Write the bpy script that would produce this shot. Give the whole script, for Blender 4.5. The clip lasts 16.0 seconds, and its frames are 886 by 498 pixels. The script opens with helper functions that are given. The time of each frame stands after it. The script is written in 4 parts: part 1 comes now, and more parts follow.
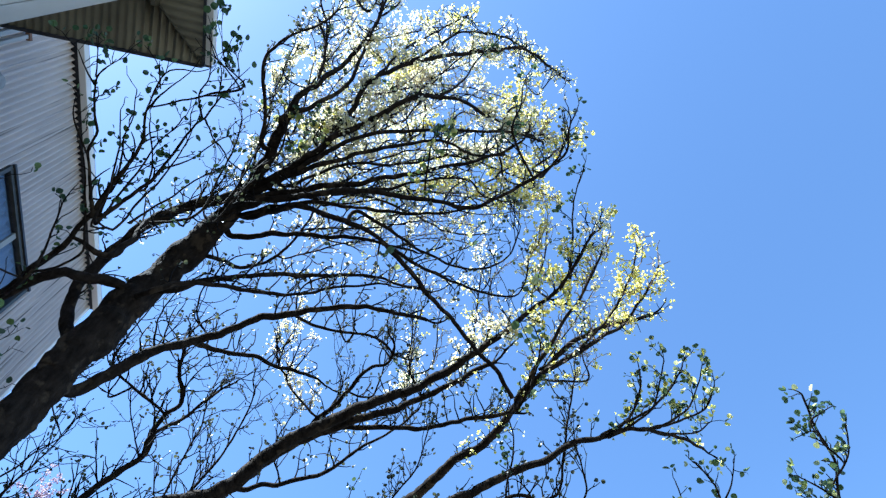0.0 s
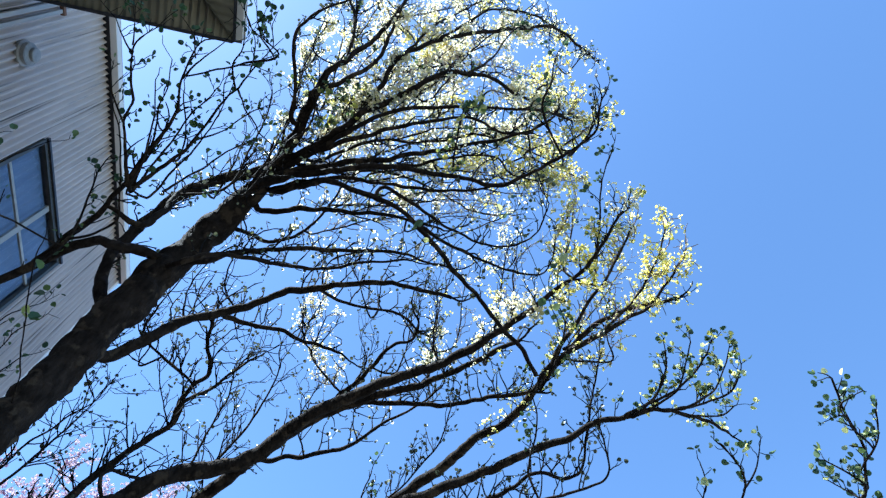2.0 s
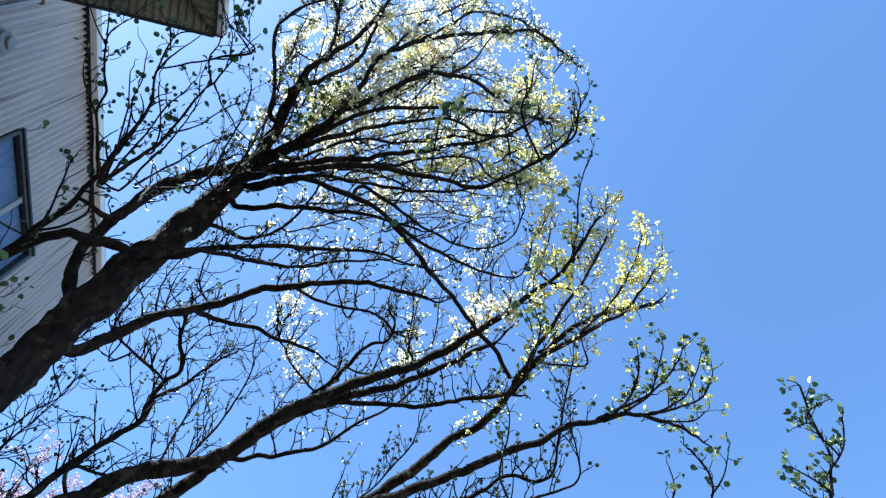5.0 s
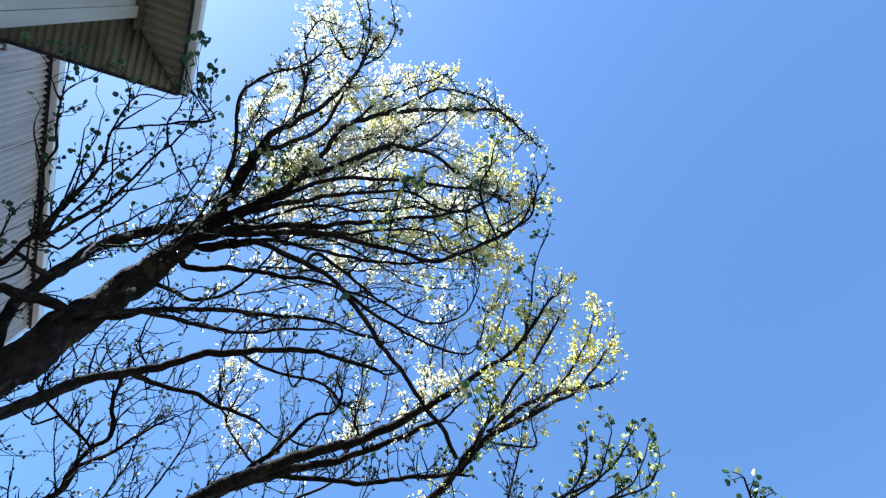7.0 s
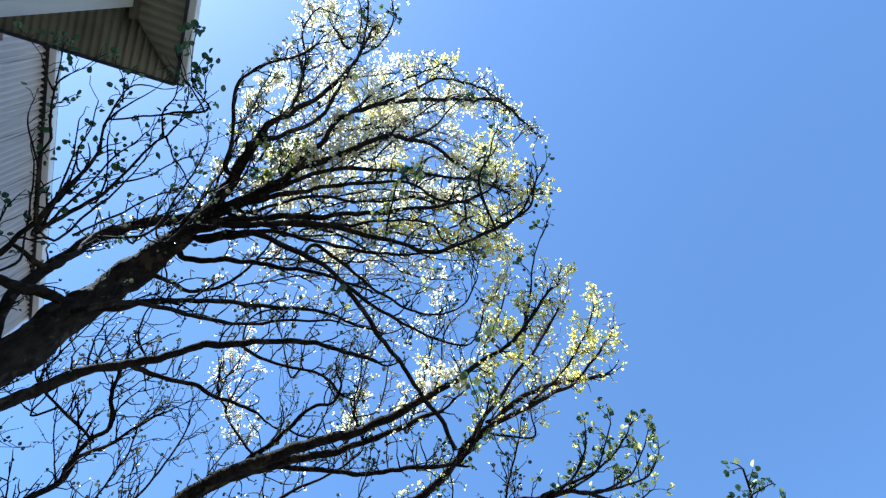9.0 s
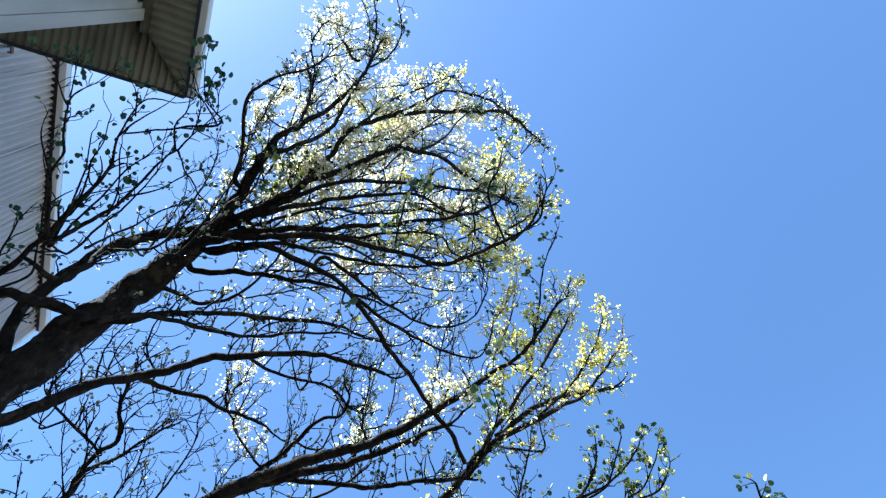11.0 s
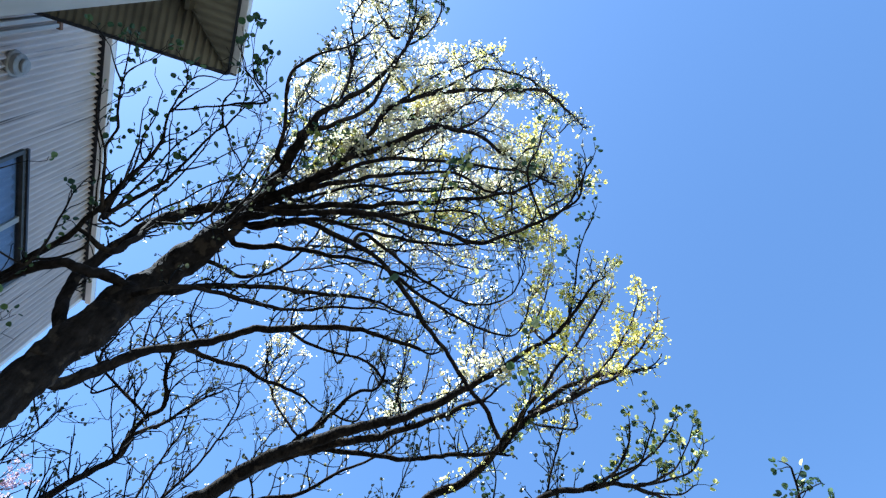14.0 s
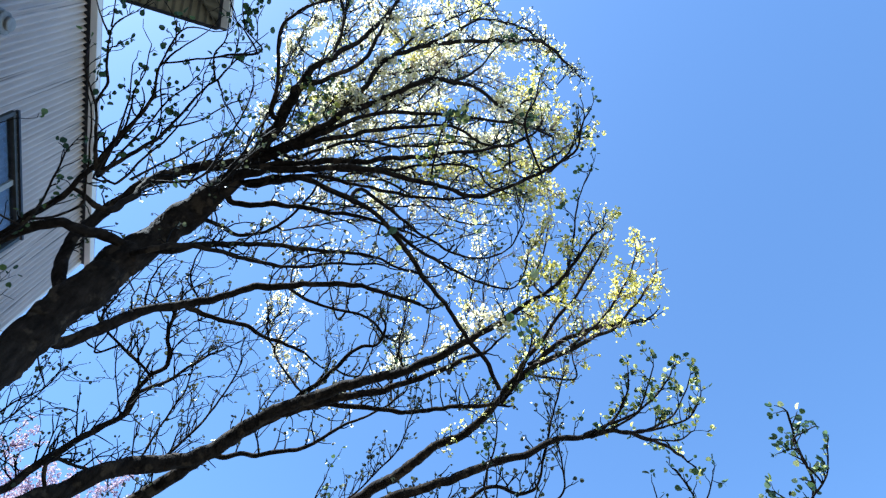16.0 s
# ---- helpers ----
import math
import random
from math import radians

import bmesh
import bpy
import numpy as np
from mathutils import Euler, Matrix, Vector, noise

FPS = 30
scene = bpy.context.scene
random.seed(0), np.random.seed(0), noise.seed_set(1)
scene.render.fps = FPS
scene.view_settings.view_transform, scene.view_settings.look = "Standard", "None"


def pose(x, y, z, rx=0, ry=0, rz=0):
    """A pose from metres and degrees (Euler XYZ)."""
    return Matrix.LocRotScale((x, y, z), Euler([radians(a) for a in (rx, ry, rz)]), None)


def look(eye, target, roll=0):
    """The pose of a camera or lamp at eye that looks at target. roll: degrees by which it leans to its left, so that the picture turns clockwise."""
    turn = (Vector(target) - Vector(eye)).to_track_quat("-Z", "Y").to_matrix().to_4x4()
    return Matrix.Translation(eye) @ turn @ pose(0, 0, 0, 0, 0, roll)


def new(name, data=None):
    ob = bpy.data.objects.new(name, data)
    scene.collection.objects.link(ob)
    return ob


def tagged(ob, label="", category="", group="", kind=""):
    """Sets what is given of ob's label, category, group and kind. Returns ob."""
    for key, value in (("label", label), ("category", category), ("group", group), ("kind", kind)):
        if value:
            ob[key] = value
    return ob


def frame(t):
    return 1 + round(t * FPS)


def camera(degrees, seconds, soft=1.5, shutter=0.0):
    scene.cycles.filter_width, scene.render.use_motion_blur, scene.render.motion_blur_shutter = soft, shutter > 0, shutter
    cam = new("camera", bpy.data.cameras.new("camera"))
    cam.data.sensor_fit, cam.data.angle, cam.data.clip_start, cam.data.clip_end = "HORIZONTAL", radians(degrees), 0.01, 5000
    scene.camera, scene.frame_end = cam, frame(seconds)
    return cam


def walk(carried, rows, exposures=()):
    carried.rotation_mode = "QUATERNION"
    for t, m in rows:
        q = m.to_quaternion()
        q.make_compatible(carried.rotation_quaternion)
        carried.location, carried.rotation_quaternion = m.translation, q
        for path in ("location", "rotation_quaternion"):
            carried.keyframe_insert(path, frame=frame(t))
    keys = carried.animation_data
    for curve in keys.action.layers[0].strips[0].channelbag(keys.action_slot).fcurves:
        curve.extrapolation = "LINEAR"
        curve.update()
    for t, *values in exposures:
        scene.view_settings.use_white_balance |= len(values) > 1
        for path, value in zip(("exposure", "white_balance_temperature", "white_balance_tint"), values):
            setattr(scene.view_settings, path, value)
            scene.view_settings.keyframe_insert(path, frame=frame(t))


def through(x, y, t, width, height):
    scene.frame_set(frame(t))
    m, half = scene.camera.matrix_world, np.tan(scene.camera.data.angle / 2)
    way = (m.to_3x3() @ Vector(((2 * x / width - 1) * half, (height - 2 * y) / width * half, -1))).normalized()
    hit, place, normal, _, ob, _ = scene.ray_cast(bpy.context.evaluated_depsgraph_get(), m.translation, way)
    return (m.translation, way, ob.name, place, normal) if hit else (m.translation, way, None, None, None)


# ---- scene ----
cam = camera(70, 16.0, soft=1.3)
walk(cam, [
    (0, pose(0.0252, 0.0614, 1.5404, 153.21, -1.22, -11.43)),
    (0.5, pose(0.0044, 0.1043, 1.5234, 153.18, -2.35, -11.47)),
    (1, pose(0.0141, 0.1325, 1.5034, 152.56, -2.56, -11.51)),
    (1.5, pose(0.0081, 0.1850, 1.4775, 150.45, -2.31, -11.34)),
    (2, pose(-0.0185, 0.1517, 1.4901, 152.12, -3.23, -11.55)),
    (2.5, pose(-0.0229, 0.1251, 1.5182, 152.94, -2.46, -10.91)),
    (3, pose(0.0237, 0.1576, 1.4849, 150.35, -1.10, -14.49)),
    (3.2, pose(0.0348, 0.1561, 1.4812, 149.73, -0.78, -15.41)),
    (5.3, pose(0.0540, 0.1473, 1.5004, 153.88, -2.60, -13.24)),
    (5.5, pose(0.0555, 0.1362, 1.5234, 155.63, -2.13, -13.85)),
    (6, pose(0.0592, 0.0792, 1.5433, 156.33, -0.66, -16.59)),
    (6.5, pose(0.0562, 0.0503, 1.5330, 156.65, -0.64, -17.31)),
    (7, pose(0.0688, 0.0540, 1.5692, 157.98, -0.59, -17.60)),
    (7.5, pose(0.0873, 0.0200, 1.5988, 157.94, 0.20, -19.60)),
    (8, pose(0.1073, 0.0096, 1.5892, 157.29, 0.91, -18.93)),
    (8.5, pose(0.0932, 0.0237, 1.5951, 157.27, 0.41, -17.87)),
    (9, pose(0.0947, 0.0474, 1.5974, 157.06, -0.72, -17.47)),
    (9.2, pose(0.0910, 0.0363, 1.5907, 156.81, -1.08, -16.80)),
    (11.3, pose(0.0348, 0.0459, 1.6129, 157.99, -1.02, -17.65)),
    (11.5, pose(0.0303, 0.0089, 1.6062, 157.77, -1.30, -18.34)),
    (12, pose(-0.0000, -0.0007, 1.5877, 158.69, -1.20, -17.32)),
    (12.5, pose(-0.0126, -0.0311, 1.6151, 158.46, -2.02, -17.12)),
    (13, pose(-0.0207, 0.0015, 1.5981, 157.60, -2.04, -17.80)),
    (13.5, pose(-0.0296, 0.0289, 1.5715, 156.20, -3.11, -17.85)),
    (14, pose(-0.0385, 0.0533, 1.5641, 155.97, -3.70, -17.26)),
    (14.5, pose(-0.0355, 0.1006, 1.5626, 154.64, -4.20, -16.27)),
    (15, pose(-0.0481, 0.1243, 1.5293, 154.24, -3.88, -15.42)),
    (15.5, pose(-0.0540, 0.1036, 1.5500, 153.73, -4.05, -15.45)),
    (16, pose(-0.0222, 0.1088, 1.5485, 152.42, -3.11, -16.40)),
], exposures=[(0, 1.78, 5200, 3), (3, 1.78, 5200, 3), (7, 1.64, 5200, 3), (9.2, 1.63, 5200, 3), (11.3, 1.67, 5200, 3), (13, 1.69, 5200, 3), (16, 1.76, 5200, 3)])

# The house and the trees are drawn in units of their own; the 76 mm pitch of the iron sets the true size.
SCALE = 0.74
EYE = Vector((0, 0, 1.55))


def sized(ob, x, y, z):
    """Sets a thing whose parts are drawn in house units at its place and true size."""
    ob.location, ob.scale = EYE + (Vector((x, y, z)) - EYE) * SCALE, (SCALE,) * 3
    return ob


# ---- light ----
SUN = Vector((-0.60, -0.16, 1.0)).normalized()      # towards the sun, over the roof of the bay
elevation = math.asin(SUN.z)
azimuth = math.atan2(SUN.x, SUN.y)
world = bpy.data.worlds.new("sky")
scene.world = world
world.use_nodes = True
nt = world.node_tree
sky = nt.nodes.new("ShaderNodeTexSky")
sky.sky_type, sky.sun_disc = "NISHITA", False
sky.sun_elevation, sky.sun_rotation = elevation, azimuth
sky.altitude, sky.air_density, sky.dust_density, sky.ozone_density = 60, 1.0, 0.5, 2.3
nt.links.new(sky.outputs[0], nt.nodes["Background"].inputs[0])
nt.nodes["Background"].inputs[1].default_value = 0.085
lamp = bpy.data.lights.new("sun", "SUN")
lamp.energy, lamp.angle, lamp.color = 5.0, radians(0.5), (1.0, 0.95, 0.86)
sun = new("sun", lamp)
sun.matrix_world = look(tuple(SUN * 60), (0, 0, 0))

# ---- materials ----


def material(name, rough=0.7, metal=0.0):
    m = bpy.data.materials.new(name)
    m.use_nodes = True
    b = m.node_tree.nodes["Principled BSDF"]
    b.inputs["Roughness"].default_value, b.inputs["Metallic"].default_value = rough, metal
    return m, m.node_tree, b


def ramp(tree, source, stops):
    r = tree.nodes.new("ShaderNodeValToRGB")
    el = r.color_ramp.elements
    while len(el) < len(stops):
        el.new(0.5)
    for e, (at, col) in zip(el, stops):
        e.position, e.color = at, (*col, 1)
    tree.links.new(source, r.inputs[0])
    return r.outputs[0]


def noise_node(tree, scale, detail=4, stretch=None):
    n = tree.nodes.new("ShaderNodeTexNoise")
    n.inputs["Scale"].default_value, n.inputs["Detail"].default_value = scale / SCALE, detail
    geo = tree.nodes.new("ShaderNodeNewGeometry")
    if stretch:
        mp = tree.nodes.new("ShaderNodeMapping")
        mp.inputs["Scale"].default_value = stretch
        tree.links.new(geo.outputs["Position"], mp.inputs["Vector"])
        tree.links.new(mp.outputs[0], n.inputs["Vector"])
    else:
        tree.links.new(geo.outputs["Position"], n.inputs["Vector"])
    return n.outputs["Fac"]


def mix(tree, a, b, fac, mode="MIX"):
    n = tree.nodes.new("ShaderNodeMix")
    n.data_type, n.blend_type = "RGBA", mode
    if isinstance(fac, float):
        n.inputs[0].default_value = fac
    else:
        tree.links.new(fac, n.inputs[0])
    for sock, v in ((n.inputs[6], a), (n.inputs[7], b)):
        if isinstance(v, tuple):
            sock.default_value = (*v, 1)
        else:
            tree.links.new(v, sock)
    return n.outputs[2]


def bump(tree, shader, height, strength, distance):
    n = tree.nodes.new("ShaderNodeBump")
    n.inputs["Strength"].default_value, n.inputs["Distance"].default_value = strength, distance
    tree.links.new(height, n.inputs["Height"])
    tree.links.new(n.outputs[0], shader.inputs["Normal"])


def painted(name, base, dirty, rough=0.55, streak=(9, 9, 0.7), low=0.35, high=0.75):
    """Weathered paint: large blotches, vertical runs and fine grain."""
    m, t, b = material(name, rough)
    blot = ramp(t, noise_node(t, 1.3, 5), [(0.35, (0.85,) * 3), (0.7, (1.0,) * 3)])
    runs = ramp(t, noise_node(t, 1.0, 6, streak), [(low, base), (high, dirty)])
    col = mix(t, runs, blot, 0.8, "MULTIPLY")
    t.links.new(col, b.inputs["Base Color"])
    bump(t, b, noise_node(t, 120, 3), 0.25, 0.002)
    return m


IRON = painted("painted_iron", (0.57, 0.485, 0.43), (0.09, 0.075, 0.06), 0.38, (24, 24, 0.45), 0.58, 0.72)
BOARD = painted("painted_board", (0.52, 0.48, 0.43), (0.36, 0.33, 0.29), 0.5, (4, 4, 0.6))
FASCIA = painted("fascia_paint", (0.82, 0.78, 0.73), (0.68, 0.64, 0.58), 0.45, (1, 1, 3))
SOFFIT = painted("aged_underside", (0.31, 0.275, 0.18), (0.18, 0.155, 0.10), 0.7, (2, 2, 2))
RAIL = painted("olive_rail_paint", (0.13, 0.115, 0.075), (0.08, 0.07, 0.045), 0.6)
# Dark frame paint; also colours the strip that draws a shadow line
DARKWOOD_AND_SHADE = painted("dark_frame_and_shadow_line", (0.07, 0.07, 0.065), (0.04, 0.04, 0.035), 0.5)
# Dark trim; also colours the pieces that stand in for shaded gaps
DARK = painted("dark_trim_and_gap_shade", (0.045, 0.045, 0.05), (0.025, 0.025, 0.028), 0.5)
RUST = painted("rusty_iron", (0.22, 0.11, 0.06), (0.10, 0.05, 0.03), 0.8)
ROOF = painted("roof_iron", (0.30, 0.30, 0.30), (0.2, 0.17, 0.15), 0.45)
SASH = painted("sash_paint", (0.40, 0.39, 0.36), (0.28, 0.27, 0.25), 0.5)
ROOM = painted("room_paint", (0.25, 0.24, 0.23), (0.2, 0.2, 0.19), 0.8)
ZINC, _t, _b = material("zinc", 0.6, 0.1)
_t.links.new(ramp(_t, noise_node(_t, 14), [(0.3, (0.24, 0.23, 0.21)), (0.7, (0.36, 0.34, 0.31))]), _b.inputs["Base Color"])
GLASS, _t, _b = material("window_glass", 0.03)
_b.inputs["Base Color"].default_value = (0.9, 0.95, 1.0, 1)
_b.inputs["Transmission Weight"].default_value = 1.0
_b.inputs["IOR"].default_value = 1.52
_b.inputs["Specular IOR Level"].default_value = 0.9
# Curtain cloth with the sky's reflection in the panes put into its blue
SKY_BLUE_BLIND = painted("sky_blue_blind_cloth", (0.17, 0.20, 0.29), (0.11, 0.13, 0.20), 0.9)
# Unseen ground: a neutral tone picked for its bounce light on the eaves
BOUNCE_GROUND, _t, _b = material("bounce_ground", 0.95)
_t.links.new(mix(_t, ramp(_t, noise_node(_t, 0.6, 6), [(0.3, (0.10, 0.095, 0.08)), (0.7, (0.16, 0.15, 0.13))]),
                 ramp(_t, noise_node(_t, 40, 2), [(0.3, (0.6,) * 3), (0.7, (1.0,) * 3)]), 0.8, "MULTIPLY"), _b.inputs["Base Color"])


def bark_material(name, dark, mid, lichen, amount):
    m, t, b = material(name, 0.9)
    base = ramp(t, noise_node(t, 16, 6, (1, 1, 0.35)), [(0.35, dark), (0.68, mid)])
    patch = ramp(t, noise_node(t, 6.5, 5), [(amount, (0, 0, 0)), (amount + 0.08, (1, 1, 1))])
    t.links.new(mix(t, base, lichen, patch), b.inputs["Base Color"])
    b.inputs["Specular IOR Level"].default_value = 0.12
    bump(t, b, noise_node(t, 38, 6, (1, 1, 0.4)), 0.9, 0.02)
    return m


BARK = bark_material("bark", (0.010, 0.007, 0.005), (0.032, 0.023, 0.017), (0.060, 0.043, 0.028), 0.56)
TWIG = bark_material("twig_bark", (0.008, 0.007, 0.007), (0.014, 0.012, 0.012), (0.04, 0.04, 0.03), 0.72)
# Pale young shoots, lightened further for the sun that falls on them
SUNLIT_SHOOT = bark_material("sunlit_young_shoot_bark", (0.20, 0.15, 0.13), (0.34, 0.27, 0.23), (0.28, 0.26, 0.16), 0.7)
CHERRY = bark_material("cherry_bark", (0.05, 0.035, 0.03), (0.10, 0.075, 0.065), (0.13, 0.12, 0.09), 0.72)


def leaf_material(name, stops, through=0.55, warm=0.3):
    """Thin leaf: light passes through, colour differs from leaf to leaf."""
    m, t, b = material(name, 0.45)
    info = t.nodes.new("ShaderNodeNewGeometry")
    ob = t.nodes.new("ShaderNodeObjectInfo")
    add = t.nodes.new("ShaderNodeMath")
    add.operation = "ADD"
    t.links.new(info.outputs["Random Per Island"], add.inputs[0])
    t.links.new(ob.outputs["Random"], add.inputs[1])
    wrap = t.nodes.new("ShaderNodeMath")
    wrap.operation = "FRACT"
    t.links.new(add.outputs[0], wrap.inputs[0])
    col = ramp(t, wrap.outputs[0], stops)
    col = mix(t, col, ramp(t, noise_node(t, 60, 3), [(0.3, (0.8,) * 3), (0.7, (1.0,) * 3)]), 0.7, "MULTIPLY")
    t.links.new(col, b.inputs["Base Color"])
    tr = t.nodes.new("ShaderNodeBsdfTranslucent")
    t.links.new(mix(t, col, (1.0, 0.92, 0.6), warm), tr.inputs["Color"])
    ms = t.nodes.new("ShaderNodeMixShader")
    ms.inputs[0].default_value = through
    t.links.new(b.outputs[0], ms.inputs[1])
    t.links.new(tr.outputs[0], ms.inputs[2])
    t.links.new(ms.outputs[0], t.nodes["Material Output"].inputs["Surface"])
    return m


# Near-white copy of the young leaves: strong backlight put into their colour
SUNLIT_PALE = leaf_material("sunlit_pale_leaf", [(0.0, (0.80, 0.73, 0.66)), (0.45, (0.80, 0.73, 0.52)), (0.85, (0.77, 0.69, 0.30)), (1.0, (0.42, 0.42, 0.14))], 0.72)
YELLOW = leaf_material("yellow_leaf", [(0.0, (0.34, 0.42, 0.06)), (0.45, (0.58, 0.58, 0.10)), (0.75, (0.56, 0.54, 0.16)), (1.0, (0.12, 0.19, 0.04))], 0.6)
GOLD = leaf_material("gold_leaf", [(0.0, (0.72, 0.60, 0.05)), (0.40, (0.76, 0.69, 0.26)), (0.75, (0.74, 0.61, 0.03)), (1.0, (0.44, 0.47, 0.06))], 0.76, 0.12)
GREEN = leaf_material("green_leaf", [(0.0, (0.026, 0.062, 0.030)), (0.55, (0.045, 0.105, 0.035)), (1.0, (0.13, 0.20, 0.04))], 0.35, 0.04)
# Near-black copy of the small leaves: their shaded look put into the colour
SHADED_BUD = leaf_material("shaded_bud_leaf", [(0.0, (0.024, 0.036, 0.022)), (0.6, (0.045, 0.065, 0.032)), (1.0, (0.14, 0.17, 0.06))], 0.18, 0.1)
PETAL = leaf_material("petal", [(0.0, (0.40, 0.23, 0.40)), (0.5, (0.48, 0.31, 0.49)), (1.0, (0.58, 0.44, 0.58))], 0.4)

# ---- mesh helpers ----


class Shape:
    """Vertices and faces that grow into one mesh."""

    def __init__(self):
        self.v, self.f, self.flat = [], [], None

    def box(self, x0, x1, y0, y1, z0, z1):
        n = len(self.v)
        self.v += [(x, y, z) for z in (z0, z1) for y in (y0, y1) for x in (x0, x1)]
        self.f += [tuple(n + i for i in q) for q in ((0, 2, 3, 1), (4, 5, 7, 6), (0, 1, 5, 4), (2, 6, 7, 3), (0, 4, 6, 2), (1, 3, 7, 5))]
        return self

    def tube(self, pts, radii, sides, rough=0.0, cap=True):
        """A tapered tube along pts."""
        base = len(self.v)
        side = None
        for i, p in enumerate(pts):
            d = (pts[min(i + 1, len(pts) - 1)] - pts[max(i - 1, 0)]).normalized()
            if side is None:
                side = d.orthogonal().normalized()
            side = (side - d * side.dot(d)).normalized()
            up = d.cross(side)
            for k in range(sides):
                a = 2 * math.pi * k / sides
                q = side * math.cos(a) + up * math.sin(a)
                r = radii[i]
                if rough:
                    r *= 1 + rough * noise.noise((p + q * r) * Vector((7, 7, 2.2))) + 0.5 * rough * noise.noise((p + q * r) * 19)
                self.v.append(tuple(p + q * r))
            if i:
                for k in range(sides):
                    a, b = base + (i - 1) * sides + k, base + (i - 1) * sides + (k + 1) % sides
                    self.f.append((a, b, b + sides, a + sides))
        if cap and sides > 3:
            self.f.append(tuple(base + (len(pts) - 1) * sides + k for k in range(sides)))
        return self

    def mesh(self, name, mat, smooth=False):
        me = bpy.data.meshes.new(name)
        me.from_pydata(self.v, [], self.f)
        me.materials.append(mat)
        if smooth:
            me.polygons.foreach_set("use_smooth", [self.flat is None or i < self.flat for i in range(len(me.polygons))])
        me.update()
        return me


def part(name, shape, mat, parent, label="", kind="", smooth=False, bevel=0.0):
    ob = new(name, shape.mesh(name, mat, smooth))
    ob.parent = parent
    if bevel:
        b = ob.modifiers.new("bevel", "BEVEL")
        b.width, b.segments = bevel, 2
    return tagged(ob, label, kind=kind)


def corrugated(u0, u1, v0, v1, place, pitch=0.076, depth=0.011, steps=8, thick=0.004):
    """A corrugated sheet whose waves follow one another along u; place(u, v, w) sets a point w proud of the plane."""
    s, v_cuts = Shape(), 3
    n = max(2, int((u1 - u0) / pitch * steps))
    for w0 in (0.0, -thick):
        for j in range(v_cuts + 1):
            v = (v0, v0 + 0.003, v1 - 0.003, v1)[j]
            for i in range(n + 1):
                u = u0 + (u1 - u0) * i / n
                s.v.append(place(u, v, depth * math.sin(2 * math.pi * u / pitch) + w0))
    row = n + 1
    layer = row * (v_cuts + 1)
    for l in (0, layer):
        for j in range(v_cuts):
            for i in range(n):
                a = l + j * row + i
                s.f.append((a, a + 1, a + row + 1, a + row))
    s.flat = len(s.f)
    for i in range(n):      # the cut ends of the sheet
        for j in (0, v_cuts):
            a = j * row + i
            s.f.append((a, a + 1, a + 1 + layer, a + layer))
    return s


# ---- ground ----
g = Shape()
N = 24
for j in range(N + 1):
    for i in range(N + 1):
        x, y = ((i / N * 2 - 1) ** 3) * 900, ((j / N * 2 - 1) ** 3) * 900
        g.v.append((x, y, -0.03 + 0.02 * noise.noise(Vector((x * 0.2, y * 0.2, 0)))))
for j in range(N):
    for i in range(N):
        a = j * (N + 1) + i
        g.f.append((a, a + 1, a + N + 2, a + N + 1))
ground = tagged(new("ground", g.mesh("ground", BOUNCE_GROUND, True)), "unseen grey ground that bounces light up to the eaves", "ground", kind="structure")

# ---- house ----
house = tagged(sized(new("house"), 0, 0, 0), "tall white house clad in corrugated iron with a projecting bay", "house")
WX, WY0, WY1, WTOP = -5.6, 1.40, 7.82, 11.78     # the recessed iron wall
BX, BY, BTOP = -3.47, 1.49, 9.92                # the bay: face, corner, top of its wall
WIN = (4.29, 6.42, 7.30, 10.01)                  # window in the iron wall: y0, y1, z0, z1
BASE = -0.60                                     # foot of the walls
PITCH = 0.1027                                   # corrugated iron


def iron(y0, y1, z0, z1, name="wall_sheet"):
    return part(name, corrugated(y0, y1, z0, z1, lambda u, v, w: (WX + w, u, v), PITCH, 0.028, 12), IRON, house, smooth=True)


iron(WY0, WIN[0], BASE, WTOP)
iron(WIN[1], WY1, BASE, WTOP)
iron(WIN[0], WIN[1], BASE, WIN[2])
iron(WIN[0], WIN[1], WIN[3], WTOP)
back = Shape()
back.box(-14.0, WX - 0.32, WY1 - 0.2, WY1 - 0.03, BASE, WTOP)
back.box(-14.0, -13.8, -9, WY1 - 0.2, BASE, WTOP)
part("wall", back, BOARD, house)
inner = Shape()
inner.box(WX - 0.30, WX - 0.05, WY0, WIN[0], BASE, WTOP - 0.02).box(WX - 0.30, WX - 0.05, WIN[1], WY1 - 0.03, BASE, WTOP - 0.02)
inner.box(WX - 0.30, WX - 0.05, WIN[0], WIN[1], BASE, WIN[2]).box(WX - 0.30, WX - 0.05, WIN[0], WIN[1], WIN[3], WTOP - 0.02)
part("wall", inner, ROOM, house)
part("corner_board", Shape().box(WX - 0.08, WX + 0.03, WY1, WY1 + 0.07, BASE, WTOP), FASCIA, house, bevel=0.005)
for y in (2.42, 2.54):
    part("trim_board", Shape().box(WX + 0.012, WX + 0.06, y, y + 0.055, 8.3, 10.6), BOARD, house, "weathered pale timber batten", bevel=0.008)
part("bracket", Shape().box(WX + 0.012, WX + 0.075, 2.38, 2.63, 10.60, 10.66), RUST, house, "rusty iron bracket", bevel=0.006)


